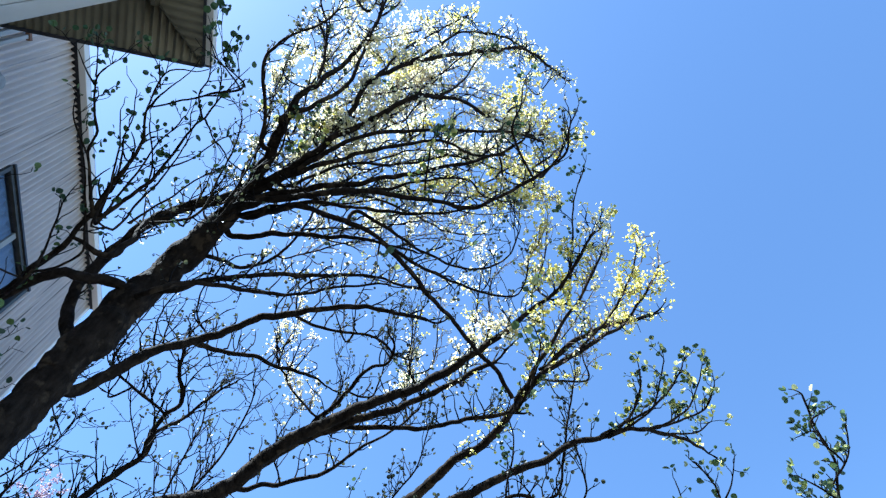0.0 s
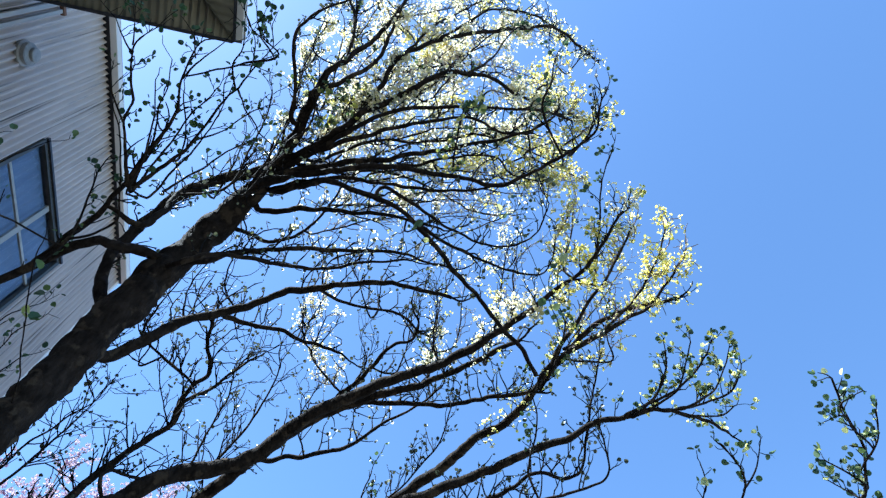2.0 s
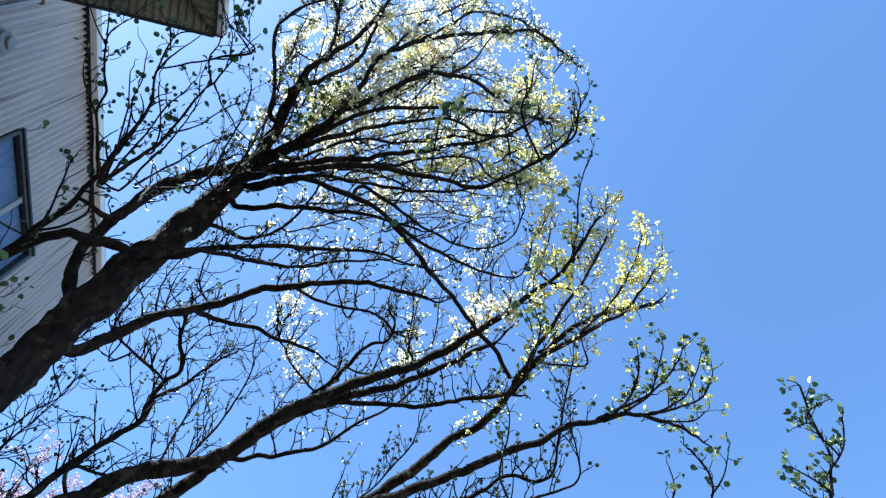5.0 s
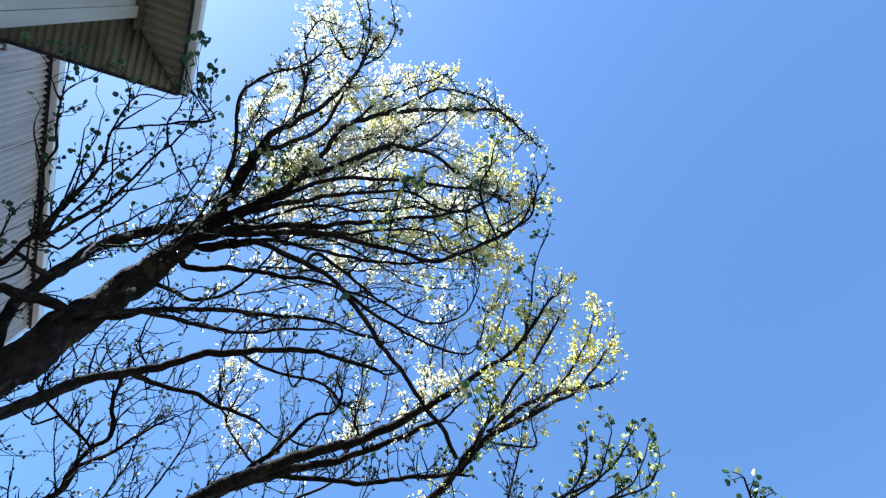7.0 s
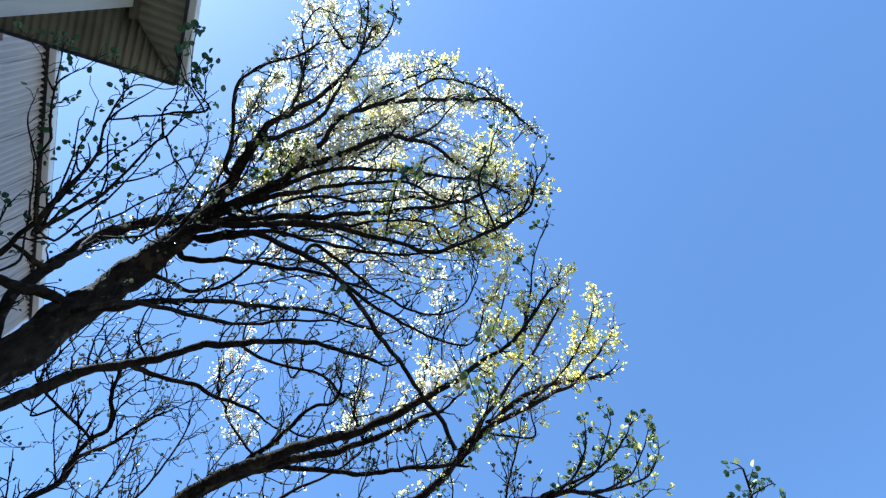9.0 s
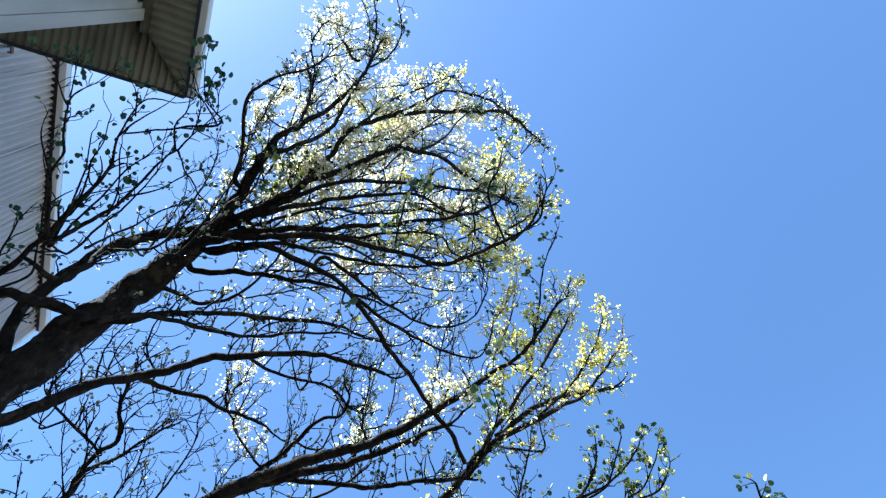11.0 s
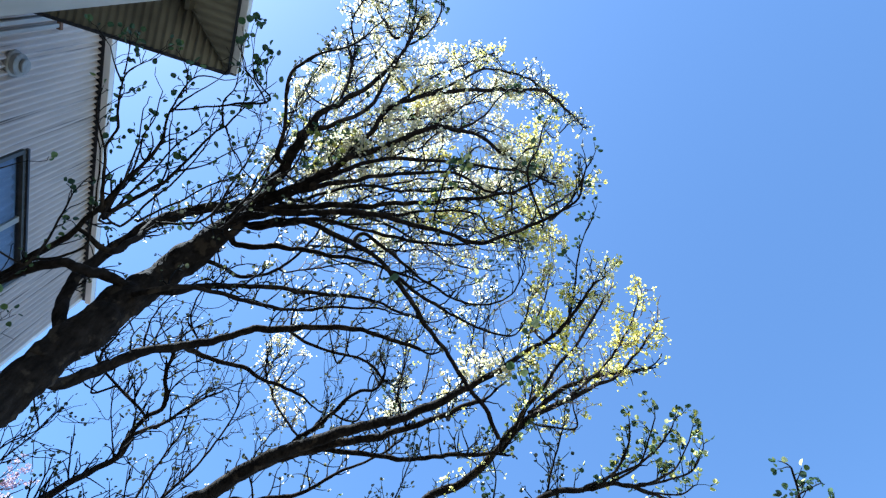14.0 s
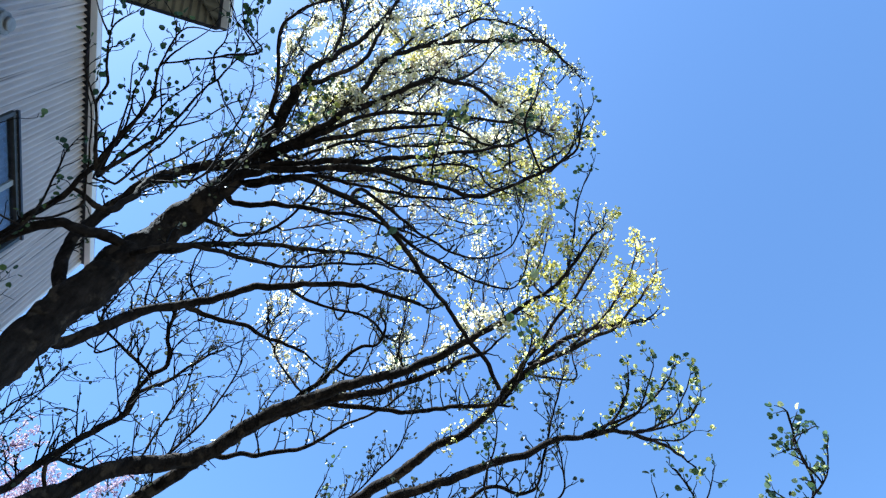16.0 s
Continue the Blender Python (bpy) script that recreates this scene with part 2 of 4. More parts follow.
def window(parent, axis_y, z_list, x, frame_w, depth, blind=False):
    """A timber window: y bars and z bars round glass panes, facing +x."""
    w = new("window")
    w.parent = parent
    y0, y1, z0, z1 = axis_y[0], axis_y[-1], z_list[0], z_list[-1]
    fr = Shape()
    fr.box(x - depth, x + 0.03, y0 - 0.004, y0 + frame_w, z0, z1).box(x - depth, x + 0.03, y1 - frame_w, y1 + 0.004, z0, z1)
    fr.box(x - depth, x + 0.03, y0 + frame_w, y1 - frame_w, z1 - frame_w, z1 + 0.004).box(x - depth, x + 0.03, y0 + frame_w, y1 - frame_w, z0 - 0.004, z0 + frame_w)
    part("frame", fr, SASH if x > -4 else DARKWOOD_AND_SHADE, w, bevel=0.004)
    for y in axis_y[1:-1]:
        part("mullion", Shape().box(x - depth + 0.02, x - 0.005, y - 0.045, y + 0.045, z0 + frame_w, z1 - frame_w), SASH, w, bevel=0.004)
    for z in z_list[1:-1]:
        part("transom", Shape().box(x - depth + 0.024, x - 0.009, y0 + frame_w, y1 - frame_w, z - 0.025, z + 0.025), SASH, w, bevel=0.004)
    for a, b in zip(axis_y[:-1], axis_y[1:]):
        for c, d in zip(z_list[:-1], z_list[1:]):
            pane = part("pane", Shape().box(x - depth + 0.045, x - depth + 0.051, a + 0.02, b - 0.02, c + 0.02, d - 0.02), GLASS, w)
            pane.visible_shadow = False
    if blind:
        cloth = corrugated(y0 + 0.02, y1 - 0.02, z0 + 0.02, blind, lambda u, v, q: (x - depth - 0.06 + q, u, v), pitch=0.16, depth=0.02)
        part("curtain", cloth, SKY_BLUE_BLIND, w, "grey-blue curtain, its blue standing for sky reflected in the panes", smooth=True)
    part("window_sill", Shape().box(x - depth, x + 0.09, y0 - 0.05, y1 + 0.05, z0 - 0.06, z0 - 0.008), SASH, w, bevel=0.006)
    return w


window(house, (WIN[0], 5.40, WIN[1]), (WIN[2], 8.35, 9.25, WIN[3]), WX, 0.055, 0.075, WIN[3] - 0.03)
hood = Shape().box(WX + 0.012, WX + 0.06, WIN[0] - 0.01, WIN[1] + 0.01, WIN[3] + 0.01, WIN[3] + 0.05)
part("head_flashing", hood, DARK, house)

# round vent on the iron wall: a flange, a short pipe and a cap that stands off it
vent = tagged(sized(new("wall_vent"), WX, 2.99, 9.73), "round grey metal vent with a standing cap on the iron wall", "vent")
part("flange", Shape().tube([Vector((0.0, 0, 0)), Vector((0.035, 0, 0)), Vector((0.05, 0, 0))], [0.175, 0.175, 0.150], 32), ZINC, vent, bevel=0.004)
part("body", Shape().tube([Vector((0.05, 0, 0)), Vector((0.11, 0, 0)), Vector((0.115, 0, 0)), Vector((0.10, 0, 0))], [0.148, 0.152, 0.138, 0.136], 32), ZINC, vent, smooth=False)
# Pipe isn't hollow: a dark disc stands for the shade inside
part("throat_shade", Shape().tube([Vector((0.101, 0, 0)), Vector((0.106, 0, 0))], [0.132, 0.132], 28), DARK, vent, "dark disc standing for the shade inside the vent")
cap = [Vector((x, 0.012, 0.044)) for x in (0.107, 0.112, 0.150, 0.160)]
part("cap", Shape().tube(cap, [0.02, 0.092, 0.096, 0.086], 32), ZINC, vent)

# eaves of the iron wall
part("gutter", Shape().box(WX + 0.085, WX + 0.20, WY0 + 0.2, WY1 + 0.12, WTOP - 0.02, WTOP + 0.13), FASCIA, house, "white painted gutter", bevel=0.012)
# Dark strip that paints the shade in the gap behind the gutter
part("eave_gap_shade", Shape().box(WX - 0.05, WX + 0.085, WY0 + 0.2, WY1 + 0.1, WTOP + 0.03, WTOP + 0.05), DARK, house)

# bay
bw = Shape()
for y0, y1, z0, z1 in ((1.18, 1.24, BASE, 9.65), (-8, 1.18, BASE, 5.6), (-8, -0.62, 5.6, 9.65), (-0.62, 1.18, 9.18, 9.65), (-8, 1.24, 9.65, BTOP + 0.05)):
    bw.box(BX - 0.2, BX - 0.03, y0, y1, z0, z1)
part("wall", bw, BOARD, house)
part("wall", Shape().box(WX + 0.02, BX - 0.03, BY - 0.2, BY - 0.02, BASE, BTOP + 0.05), BOARD, house)
part("corner_board", Shape().box(BX - 0.028, BX + 0.004, 1.20, 1.345, BASE, 9.54), BOARD, house, bevel=0.004)
part("corner_board", Shape().box(BX - 0.028, BX + 0.016, 1.349, BY, BASE, 9.74), BOARD, house, bevel=0.006)
# The bay's curtain is added; it stands for sky mirrored in the lower panes
window(house, (-0.6, 0.55, 1.17), (5.62, 6.50, 7.42, 8.08, 8.62, 9.17), BX - 0.03, 0.045, 0.08, 7.9)
# Shadow line between sash and corner board, drawn as a dark strip
part("jamb_shadow_strip", Shape().box(BX - 0.10, BX - 0.006, 1.176, 1.199, 5.6, 9.165), DARKWOOD_AND_SHADE, house, "dark strip painted as the shadow line beside the bay window")
part("frieze", Shape().box(BX - 0.028, BX - 0.012, -8, 1.20, 9.18, 9.73), DARKWOOD_AND_SHADE, house, "dark backing of the slatted frieze")
for k in range(26):
    part("slat", Shape().box(BX - 0.010, BX + 0.022, 1.142 - 0.072 * k, 1.170 - 0.072 * k, 9.26, 9.70), BOARD, house, bevel=0.003)
part("window_head", Shape().box(BX - 0.010, BX + 0.034, -8, 1.19, 9.17, 9.25), DARKWOOD_AND_SHADE, house, "dark timber head over the bay window", bevel=0.004)
part("frieze_rail", Shape().box(BX - 0.03, BX + 0.03, -8, BY + 0.15, 9.75, BTOP), RAIL, house, "dark timber rail under the eaves", bevel=0.005)

EX, EY, EZ = -2.84, 2.26, 9.80                    # outer corner of the bay's eaves
RISE = (BTOP - EZ) / (EX - BX)


def eave_x(u, v, w):
    """Underside over the bay's face: u along y, v from the outer edge inwards."""
    return (EX - v, u, EZ + v * RISE + w)


def eave_y(u, v, w):
    return (u, EY - v, EZ + v * RISE + w)


over = 0.80
ex = corrugated(-8, EY, 0.0, over, eave_x, PITCH, 0.016, 10)
ey = corrugated(WX - 1.5, EX, 0.0, over, eave_y, PITCH, 0.016, 10)
for sh, axis in ((ex, 0), (ey, 1)):
    for i, (x, y, z) in enumerate(sh.v):          # mitre both sheets along the hip
        a, b = EX - x, EY - y
        if axis == 0 and a > b:
            sh.v[i] = (EX - b, y, z - (a - b) * RISE)
        if axis == 1 and b > a:
            sh.v[i] = (x, EY - a, z - (b - a) * RISE)
part("eave_sheet", ex, SOFFIT, house, "aged olive-brown underside of corrugated roofing", smooth=True)
part("eave_sheet", ey, SOFFIT, house, "aged olive-brown underside of corrugated roofing", smooth=True)
part("hip_rafter", Shape().tube([Vector((EX - 0.02, EY - 0.02, EZ - 0.012)), Vector((BX, BY + 0.14, BTOP - 0.012))], [0.013, 0.013], 6), RAIL, house)
part("fascia", Shape().box(EX + 0.012, EX + 0.105, -8, EY - 0.02, EZ - 0.02, EZ + 0.13), FASCIA, house, "white painted gutter", bevel=0.012)
part("fascia_batten", Shape().box(EX - 0.02, EX + 0.010, -8, EY + 0.01, EZ - 0.03, EZ + 0.0), DARK, house)
part("fascia_batten", Shape().box(WX - 1.2, EX - 0.022, EY - 0.012, EY + 0.03, EZ - 0.035, EZ + 0.1), DARK, house, "dark painted eave edge")

# Unseen end wall, floors and ceilings, added to keep daylight off the panes
part("wall", Shape().box(-13.8, BX - 0.2, -8.2, -8.0, BASE, WTOP + 1.0), ROOM, house)
part("blocking_floor", Shape().box(-13.7, BX - 0.25, -7.9, 1.2, 5.2, 5.35), ROOM, house)
part("blocking_ceiling", Shape().box(-13.7, BX - 0.25, -7.9, 1.2, 9.45, 9.55), ROOM, house)
part("blocking_floor", Shape().box(-13.7, WX - 0.32, 1.25, WY1 - 0.25, 6.7, 6.85), ROOM, house)
part("blocking_ceiling", Shape().box(-13.7, WX - 0.32, 1.25, WY1 - 0.25, 10.3, 10.4), ROOM, house)

# roofs
rf = Shape()
rf.v = [(EX + 0.05, EY + 0.05, EZ + 0.14), (EX + 0.05, -8, EZ + 0.14), (-8.5, -8, EZ + 2.2), (-8.5, EY - 3.6, EZ + 2.2), (WX - 1.5, EY + 0.05, EZ + 0.14), (-8.5, EY + 0.05, EZ + 0.14)]
rf.f = [(0, 1, 2, 3), (0, 3, 5, 4)]
part("roof", rf, ROOF, house)
rf = Shape()
rf.v = [(WX + 0.2, WY0, WTOP + 0.13), (WX + 0.2, WY1 + 0.12, WTOP + 0.13), (-9.8, WY1 + 0.12, WTOP + 1.5), (-9.8, -9, WTOP + 1.5), (-14.1, WY1 + 0.12, WTOP + 0.13), (-14.1, -9, WTOP + 0.13), (WX + 0.2, -9, WTOP + 0.13)]
rf.f = [(6, 1, 2, 3), (3, 2, 4, 5)]
part("roof", rf, ROOF, house)

# ---- tree ----
rng = random.Random(11)
UP = Vector((0, 0, 1))
tree = tagged(new("tree"), "tall bare-limbed tree with crooked dark branches and fresh spring leaves", "tree")
sized(tree, -3.03, 4.45, -0.56)
TREE_INV = Matrix.Translation((3.03, -4.45, 0.56))
SKELETON = []          # (point, radius) along all limbs so far
LOOSE = []             # places of the large single leaves

# kind: where along the limb (0 to 1), shoots per metre, their length, order, leaf size, leaves at a tip, leaves on the way, material
KINDS = {
    "trunk": (0.60, 2.0, 0.30, 1, 0.040, 2, 0.10, "shaded_bud"),
    "bare": (0.3, 2.5, 0.28, 1, 0.044, 2, 0.1, "shaded_bud"),
    "low": (0.10, 9.5, 0.50, 2, 0.041, 1, 0.20, "shaded_bud"),
    "mid": (0.12, 8.2, 0.40, 2, 0.044, 2, 0.22, "mid"),
    "sparse": (0.22, 8.8, 0.41, 2, 0.043, 2, 0.20, "shaded_bud"),
    "green": (0.20, 7.0, 0.26, 2, 0.054, 2, 0.10, "green"),
    "fine": (0.12, 4.8, 0.23, 2, 0.056, 1, 0.06, "green"),
    "puff": (0.05, 36.0, 0.24, 2, 0.029, 6, 0.9, "pale"),
    "gold": (0.05, 14.0, 0.21, 2, 0.036, 5, 0.8, "gold"),
    "moss": (0.05, 14.0, 0.18, 2, 0.055, 3, 0.6, "yellow"),
    "one": (0.5, 3.0, 0.08, 1, 0.085, 2, 0.2, "big"),
    "bright": (0.14, 17.0, 0.33, 2, 0.033, 5, 0.9, "pale"),
    "veil": (0.06, 18.0, 0.34, 2, 0.031, 5, 0.8, "pale"),
    "lace": (0.06, 17.0, 0.28, 2, 0.020, 4, 0.6, "pale"),
    "crest": (0.10, 12.0, 0.22, 2, 0.033, 3, 0.5, "pale"),
    "stem": (0.74, 14.0, 0.34, 2, 0.038, 5, 1.0, "pale"),
    "tipr": (0.70, 15.0, 0.27, 2, 0.034, 4, 0.55, "tipr"),
    "tiprs": (0.22, 18.0, 0.27, 2, 0.036, 5, 0.65, "tipr"),
    "tip2": (0.82, 10.0, 0.20, 2, 0.054, 2, 0.25, "yellow"),
    "tip2s": (0.30, 11.0, 0.17, 2, 0.054, 3, 0.30, "yellow"),
    "big": (0.74, 13.0, 0.15, 1, 0.070, 2, 0.35, "big"),
    "bigs": (0.15, 12.0, 0.12, 1, 0.070, 3, 0.35, "big"),
}


# Kinds whose twigs get the pale young bark with sunlight in its colour
YOUNG_SUNLIT = ("veil", "lace", "puff", "tiprs", "gold")
LUSH = ("bright", "veil", "lace", "crest", "stem", "tipr", "tiprs", "gold", "moss", "puff", "big")


def curve(points, step):
    """A smooth, slightly crooked line through points, with radii."""
    out, rad = [], []
    P = [Vector(p[:3]) for p in points]
    R = [p[3] for p in points]
    for i in range(len(P) - 1):
        a, b, c, d = P[max(i - 1, 0)], P[i], P[i + 1], P[min(i + 2, len(P) - 1)]
        n = max(2, int((c - b).length / step))
        reach = (c - b).length
        m1, m2 = (c - a) * 0.5, (d - b) * 0.5
        m1, m2 = m1 * min(1.0, reach / (m1.length + 1e-6)), m2 * min(1.0, reach / (m2.length + 1e-6))
        for k in range(n):
            u = k / n
            q = b * (2 * u ** 3 - 3 * u * u + 1) + m1 * (u ** 3 - 2 * u * u + u) + c * (3 * u * u - 2 * u ** 3) + m2 * (u ** 3 - u * u)
            r = R[i] + (R[i + 1] - R[i]) * u
            q = q + noise.noise_vector(q * 3.4) * min(0.034, r * 0.6 + 0.014) + noise.noise_vector(q * 8.0) * min(0.018, r * 0.3 + 0.007)
            out.append(q)
            rad.append(r * (1 + 0.12 * noise.noise(q * 5.0)))
    out.append(P[-1])
    rad.append(R[-1])
    return out, rad


HALF = ((0, 0), (0.30, 0.03), (0.50, 0.30), (0.48, 0.60), (0.30, 0.87), (0, 0.90))


def leaf_points(size, fold):
    """Two lobed halves that meet in the midrib."""
    pts = []
    for sx in (1, -1):
        pts.append([Vector((sx * x * math.cos(fold), y, abs(x) * math.sin(fold) - 0.18 * y * y)) * size for x, y in HALF])
    return pts


def add_leaf(shape, p, d, size):
    side = d.cross(Vector((rng.gauss(0, 1), rng.gauss(0, 1), rng.gauss(0, 1)))).normalized()
    nor = side.cross(d).normalized()
    stalk = d * size * 0.35
    n = len(shape.v)
    a, b = leaf_points(size * rng.uniform(0.6, 1.2), rng.uniform(0.1, 0.6))
    for q in a + b[1:5]:
        shape.v.append(tuple(p + stalk + side * q.x + d * q.y + nor * q.z))
    shape.f.append((n, n + 1, n + 2, n + 3, n + 4, n + 5))
    shape.f.append((n, n + 5, n + 9, n + 8, n + 7, n + 6))


def wild(d, amount):
    return (d + Vector((rng.gauss(0, 1), rng.gauss(0, 1), rng.gauss(0, 1))) * amount).normalized()


def shoot(wood, leaves, p, d, length, r, order, spec):
    """One twig that bends upwards, its side twigs and its leaves."""
    _, _, _, _, size, tip, along, _ = spec
    n = max(3, int(length / 0.075))
    pts, radii = [p], [r]
    for i in range(n):
        d = (wild(d, 0.26 if tip < 3 else 0.32) + UP * 0.15).normalized()
        p = p + d * (length / n)
        pts.append(p)
        radii.append(r * (1 - 0.62 * (i + 1) / n) + 0.0016)
        if order > 1 and rng.random() < (0.62 if tip > 2 else 0.42):
            shoot(wood, leaves, p, wild(d, 0.65 if tip > 2 else 0.5), length * rng.uniform(0.3, 0.62), r * 0.68, order - 1, spec)
        while rng.random() < min(0.66, along * (0.4 + 0.6 * i / n) * 0.6):
            leaves.append((p, wild(d, 0.8), size * rng.choice((0.75, 1.0, 1.25))))
    wood.tube(pts, radii, 3, cap=False)
    for _ in range(rng.randint(max(1, tip - 2), tip + 1) if tip > 1 else rng.choice((0, 1, 1, 1, 2))):
        leaves.append((p, wild(d, 0.75), size))


def limb(name, kind, *points):
    spec = KINDS[kind]
    points = list(points)
    first = Vector(points[0][:3])
    if SKELETON:
        ahead = (Vector(points[1][:3]) - first).normalized()
        near, nr = min(SKELETON, key=lambda s: (s[0] - first).length + max(0.0, s[0].z - first.z) + 1.6 * max(0.0, (s[0] - first).dot(ahead)))
        if 0.05 < (near - first).length < 1.6:
            points.insert(0, (near.x, near.y, near.z, min(nr * 0.8, points[0][3] * 1.15)))
    big = points[0][3] > 0.15
    pts, radii = curve(points, 0.05 if big else 0.045)
    SKELETON.extend(zip(pts, radii))
    s = Shape().tube(pts, radii, 20 if big else 9 if points[0][3] > 0.03 else 6, 0.28 if big else 0.16)
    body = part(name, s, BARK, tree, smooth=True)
    body.matrix_parent_inverse = TREE_INV
    wood, leaves = Shape(), []
    total = sum((b - a).length for a, b in zip(pts, pts[1:]))
    done = 0.0
    start = spec[0]
    for i in range(1, len(pts)):
        d = (pts[i] - pts[i - 1])
        done += d.length
        if done / total < start or rng.random() > spec[1] * d.length * (0.6 + 0.6 * done / total):
            continue
        d = wild(d.normalized() * 0.5 + UP * 1.0, 0.5) if kind in ("bright", "veil", "crest") else wild(d.normalized(), 0.75) if kind in LUSH else wild(d.normalized() * 0.5 + UP * 0.75, 0.42)
        r = min(0.0135 if kind in ("green", "fine") else 0.0115 if kind in ("mid", "low", "sparse") else 0.0085, radii[i] * 0.6)
        shoot(wood, leaves, pts[i], d, spec[2] * rng.uniform(0.45, 1.25), r, spec[3], spec)
    if kind not in ("trunk", "bare"):
        shoot(wood, leaves, pts[-1], (pts[-1] - pts[-3]).normalized(), spec[2] * (0.5 if kind in ("bright", "veil") else 0.9), radii[-1] * 0.8, spec[3], spec)
    if wood.v:
        w = part("twig_spray", wood, SUNLIT_SHOOT if kind in YOUNG_SUNLIT else TWIG, body, kind="stuff")
        w.matrix_parent_inverse = Matrix()
    sets = {}
    for p, d, size in leaves:
        k = spec[7]
        if k == "pale" or k == "tipr":
            # leaves stand in dense clumps with open gaps between them
            clump = noise.noise(p * 1.5)
            if clump < -0.05 and rng.random() < 0.80:
                continue
            if noise.noise(p * 1.9 + Vector((8, 2, 5))) > 0.38 and rng.random() < 0.8:
                if rng.random() < 0.5:
                    sets.setdefault("green", Shape())
                    add_leaf(sets["green"], p, d, size * 1.7)
                continue
            hue = noise.noise(p * 1.0 + Vector((7, 3, 1))) + 0.20 * min(1.6, max(-1.4, p.x - 0.4))
            if kind != "puff" and hue > 0.16 and rng.random() < 0.75:
                k = "gold"
            extra = 0 if k == "tipr" or kind in ("lace", "crest") else 1 if kind == "puff" else 2 if clump > 0.10 else 1
            sets.setdefault("gold" if k == "gold" else "pale", Shape())
            for _ in range(extra):
                add_leaf(sets["gold" if k == "gold" else "pale"], p + wild(d + UP * 0.8, 1.5) * rng.uniform(0.02, 0.085), wild(d, 0.9), size)
        if kind == "gold" and rng.random() < 0.35:
            k = "pale"
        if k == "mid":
            # sunlit colour more often with height, shaded colour below
            k = "pale" if rng.random() < min(0.7, max(0.0, (p.z - 7.6) * 0.6)) else "shaded_bud"
        elif k == "tipr":
            k = rng.choices(("yellow", "gold", "pale"), (0.36, 0.38, 0.26))[0]
        elif k == "yellow":
            k = rng.choices(("green", "yellow", "gold"), (0.45, 0.30, 0.25))[0]
        if k == "big":
            LOOSE.append((p, d, size))
            continue
        sets.setdefault(k, Shape())
        add_leaf(sets[k], p, d, size)
    mats = {"pale": SUNLIT_PALE, "gold": GOLD, "yellow": YELLOW, "green": GREEN, "shaded_bud": SHADED_BUD}
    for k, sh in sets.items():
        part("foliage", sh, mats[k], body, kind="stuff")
    return body


trunk = limb("trunk", "trunk", (-3.03, 4.45, -0.62, 0.330), (-3.01, 4.44, -0.25, 0.240), (-2.99, 4.43, 0.30, 0.200), (-2.96, 4.42, 1.60, 0.175), (-2.93, 4.40, 3.20, 0.155), (-2.91, 4.39, 4.57, 0.144), (-2.87, 4.38, 5.04, 0.157), (-2.81, 4.35, 5.81, 0.173), (-2.73, 4.25, 6.40, 0.178), (-2.60, 4.16, 7.10, 0.176), (-2.45, 4.09, 7.66, 0.170), (-2.25, 3.86, 8.15, 0.160), (-2.11, 3.70, 8.40, 0.136), (-2.00, 3.54, 8.53, 0.105), (-1.90, 3.37, 8.63, 0.066), (-1.78, 3.20, 8.81, 0.030))
limb("limb", "bare", (-2.62, 4.02, 7.16, 0.058), (-2.89, 3.86, 6.99, 0.053), (-3.06, 3.70, 6.78, 0.048), (-3.29, 3.80, 6.67, 0.046), (-3.58, 3.97, 6.51, 0.043), (-3.79, 4.08, 6.33, 0.040), (-4.05, 4.18, 6.08, 0.036))
limb("limb", "fine", (-3.56, 3.95, 6.57, 0.044), (-3.26, 3.64, 6.74, 0.033), (-3.01, 3.35, 6.83, 0.027), (-2.83, 3.06, 6.87, 0.022), (-2.60, 2.72, 6.90, 0.016), (-2.44, 2.41, 6.91, 0.011))
limb("limb", "mid", (-2.95, 4.30, 6.57, 0.064), (-3.09, 4.24, 6.87, 0.064), (-3.17, 4.13, 7.20, 0.062), (-3.16, 4.05, 7.49, 0.064), (-3.06, 3.97, 7.74, 0.062), (-2.87, 3.77, 8.02, 0.061), (-2.60, 3.61, 8.27, 0.060), (-2.23, 3.47, 8.46, 0.057), (-1.80, 3.30, 8.60, 0.055))
limb("limb", "fine", (-2.68, 3.01, 6.66, 0.019), (-2.69, 2.72, 6.64, 0.016), (-2.68, 2.35, 6.62, 0.012), (-2.59, 2.14, 6.60, 0.011), (-2.58, 1.81, 6.55, 0.008), (-2.51, 1.62, 6.51, 0.007), (-2.44, 1.54, 6.52, 0.005), (-2.33, 1.46, 6.52, 0.004))
limb("limb", "fine", (-2.54, 1.70, 6.48, 0.009), (-2.68, 1.59, 6.60, 0.005), (-2.73, 1.51, 6.65, 0.004))
limb("limb", "fine", (-2.56, 1.66, 6.56, 0.009), (-2.58, 1.55, 6.64, 0.005), (-2.61, 1.46, 6.72, 0.004))
limb("limb", "fine", (-2.63, 2.30, 6.52, 0.010), (-2.76, 2.14, 6.61, 0.006), (-2.81, 2.00, 6.67, 0.005))
limb("limb", "fine", (-2.70, 2.97, 6.64, 0.024), (-2.51, 2.63, 6.70, 0.019), (-2.42, 2.46, 6.73, 0.016), (-2.30, 2.21, 6.75, 0.014), (-2.25, 1.94, 6.74, 0.010), (-2.18, 1.77, 6.73, 0.009), (-2.05, 1.54, 6.73, 0.006), (-1.88, 1.55, 6.87, 0.005))
limb("limb", "fine", (-2.17, 1.85, 6.58, 0.010), (-2.09, 1.73, 6.64, 0.008), (-1.96, 1.61, 6.72, 0.005), (-1.90, 1.54, 6.77, 0.004))
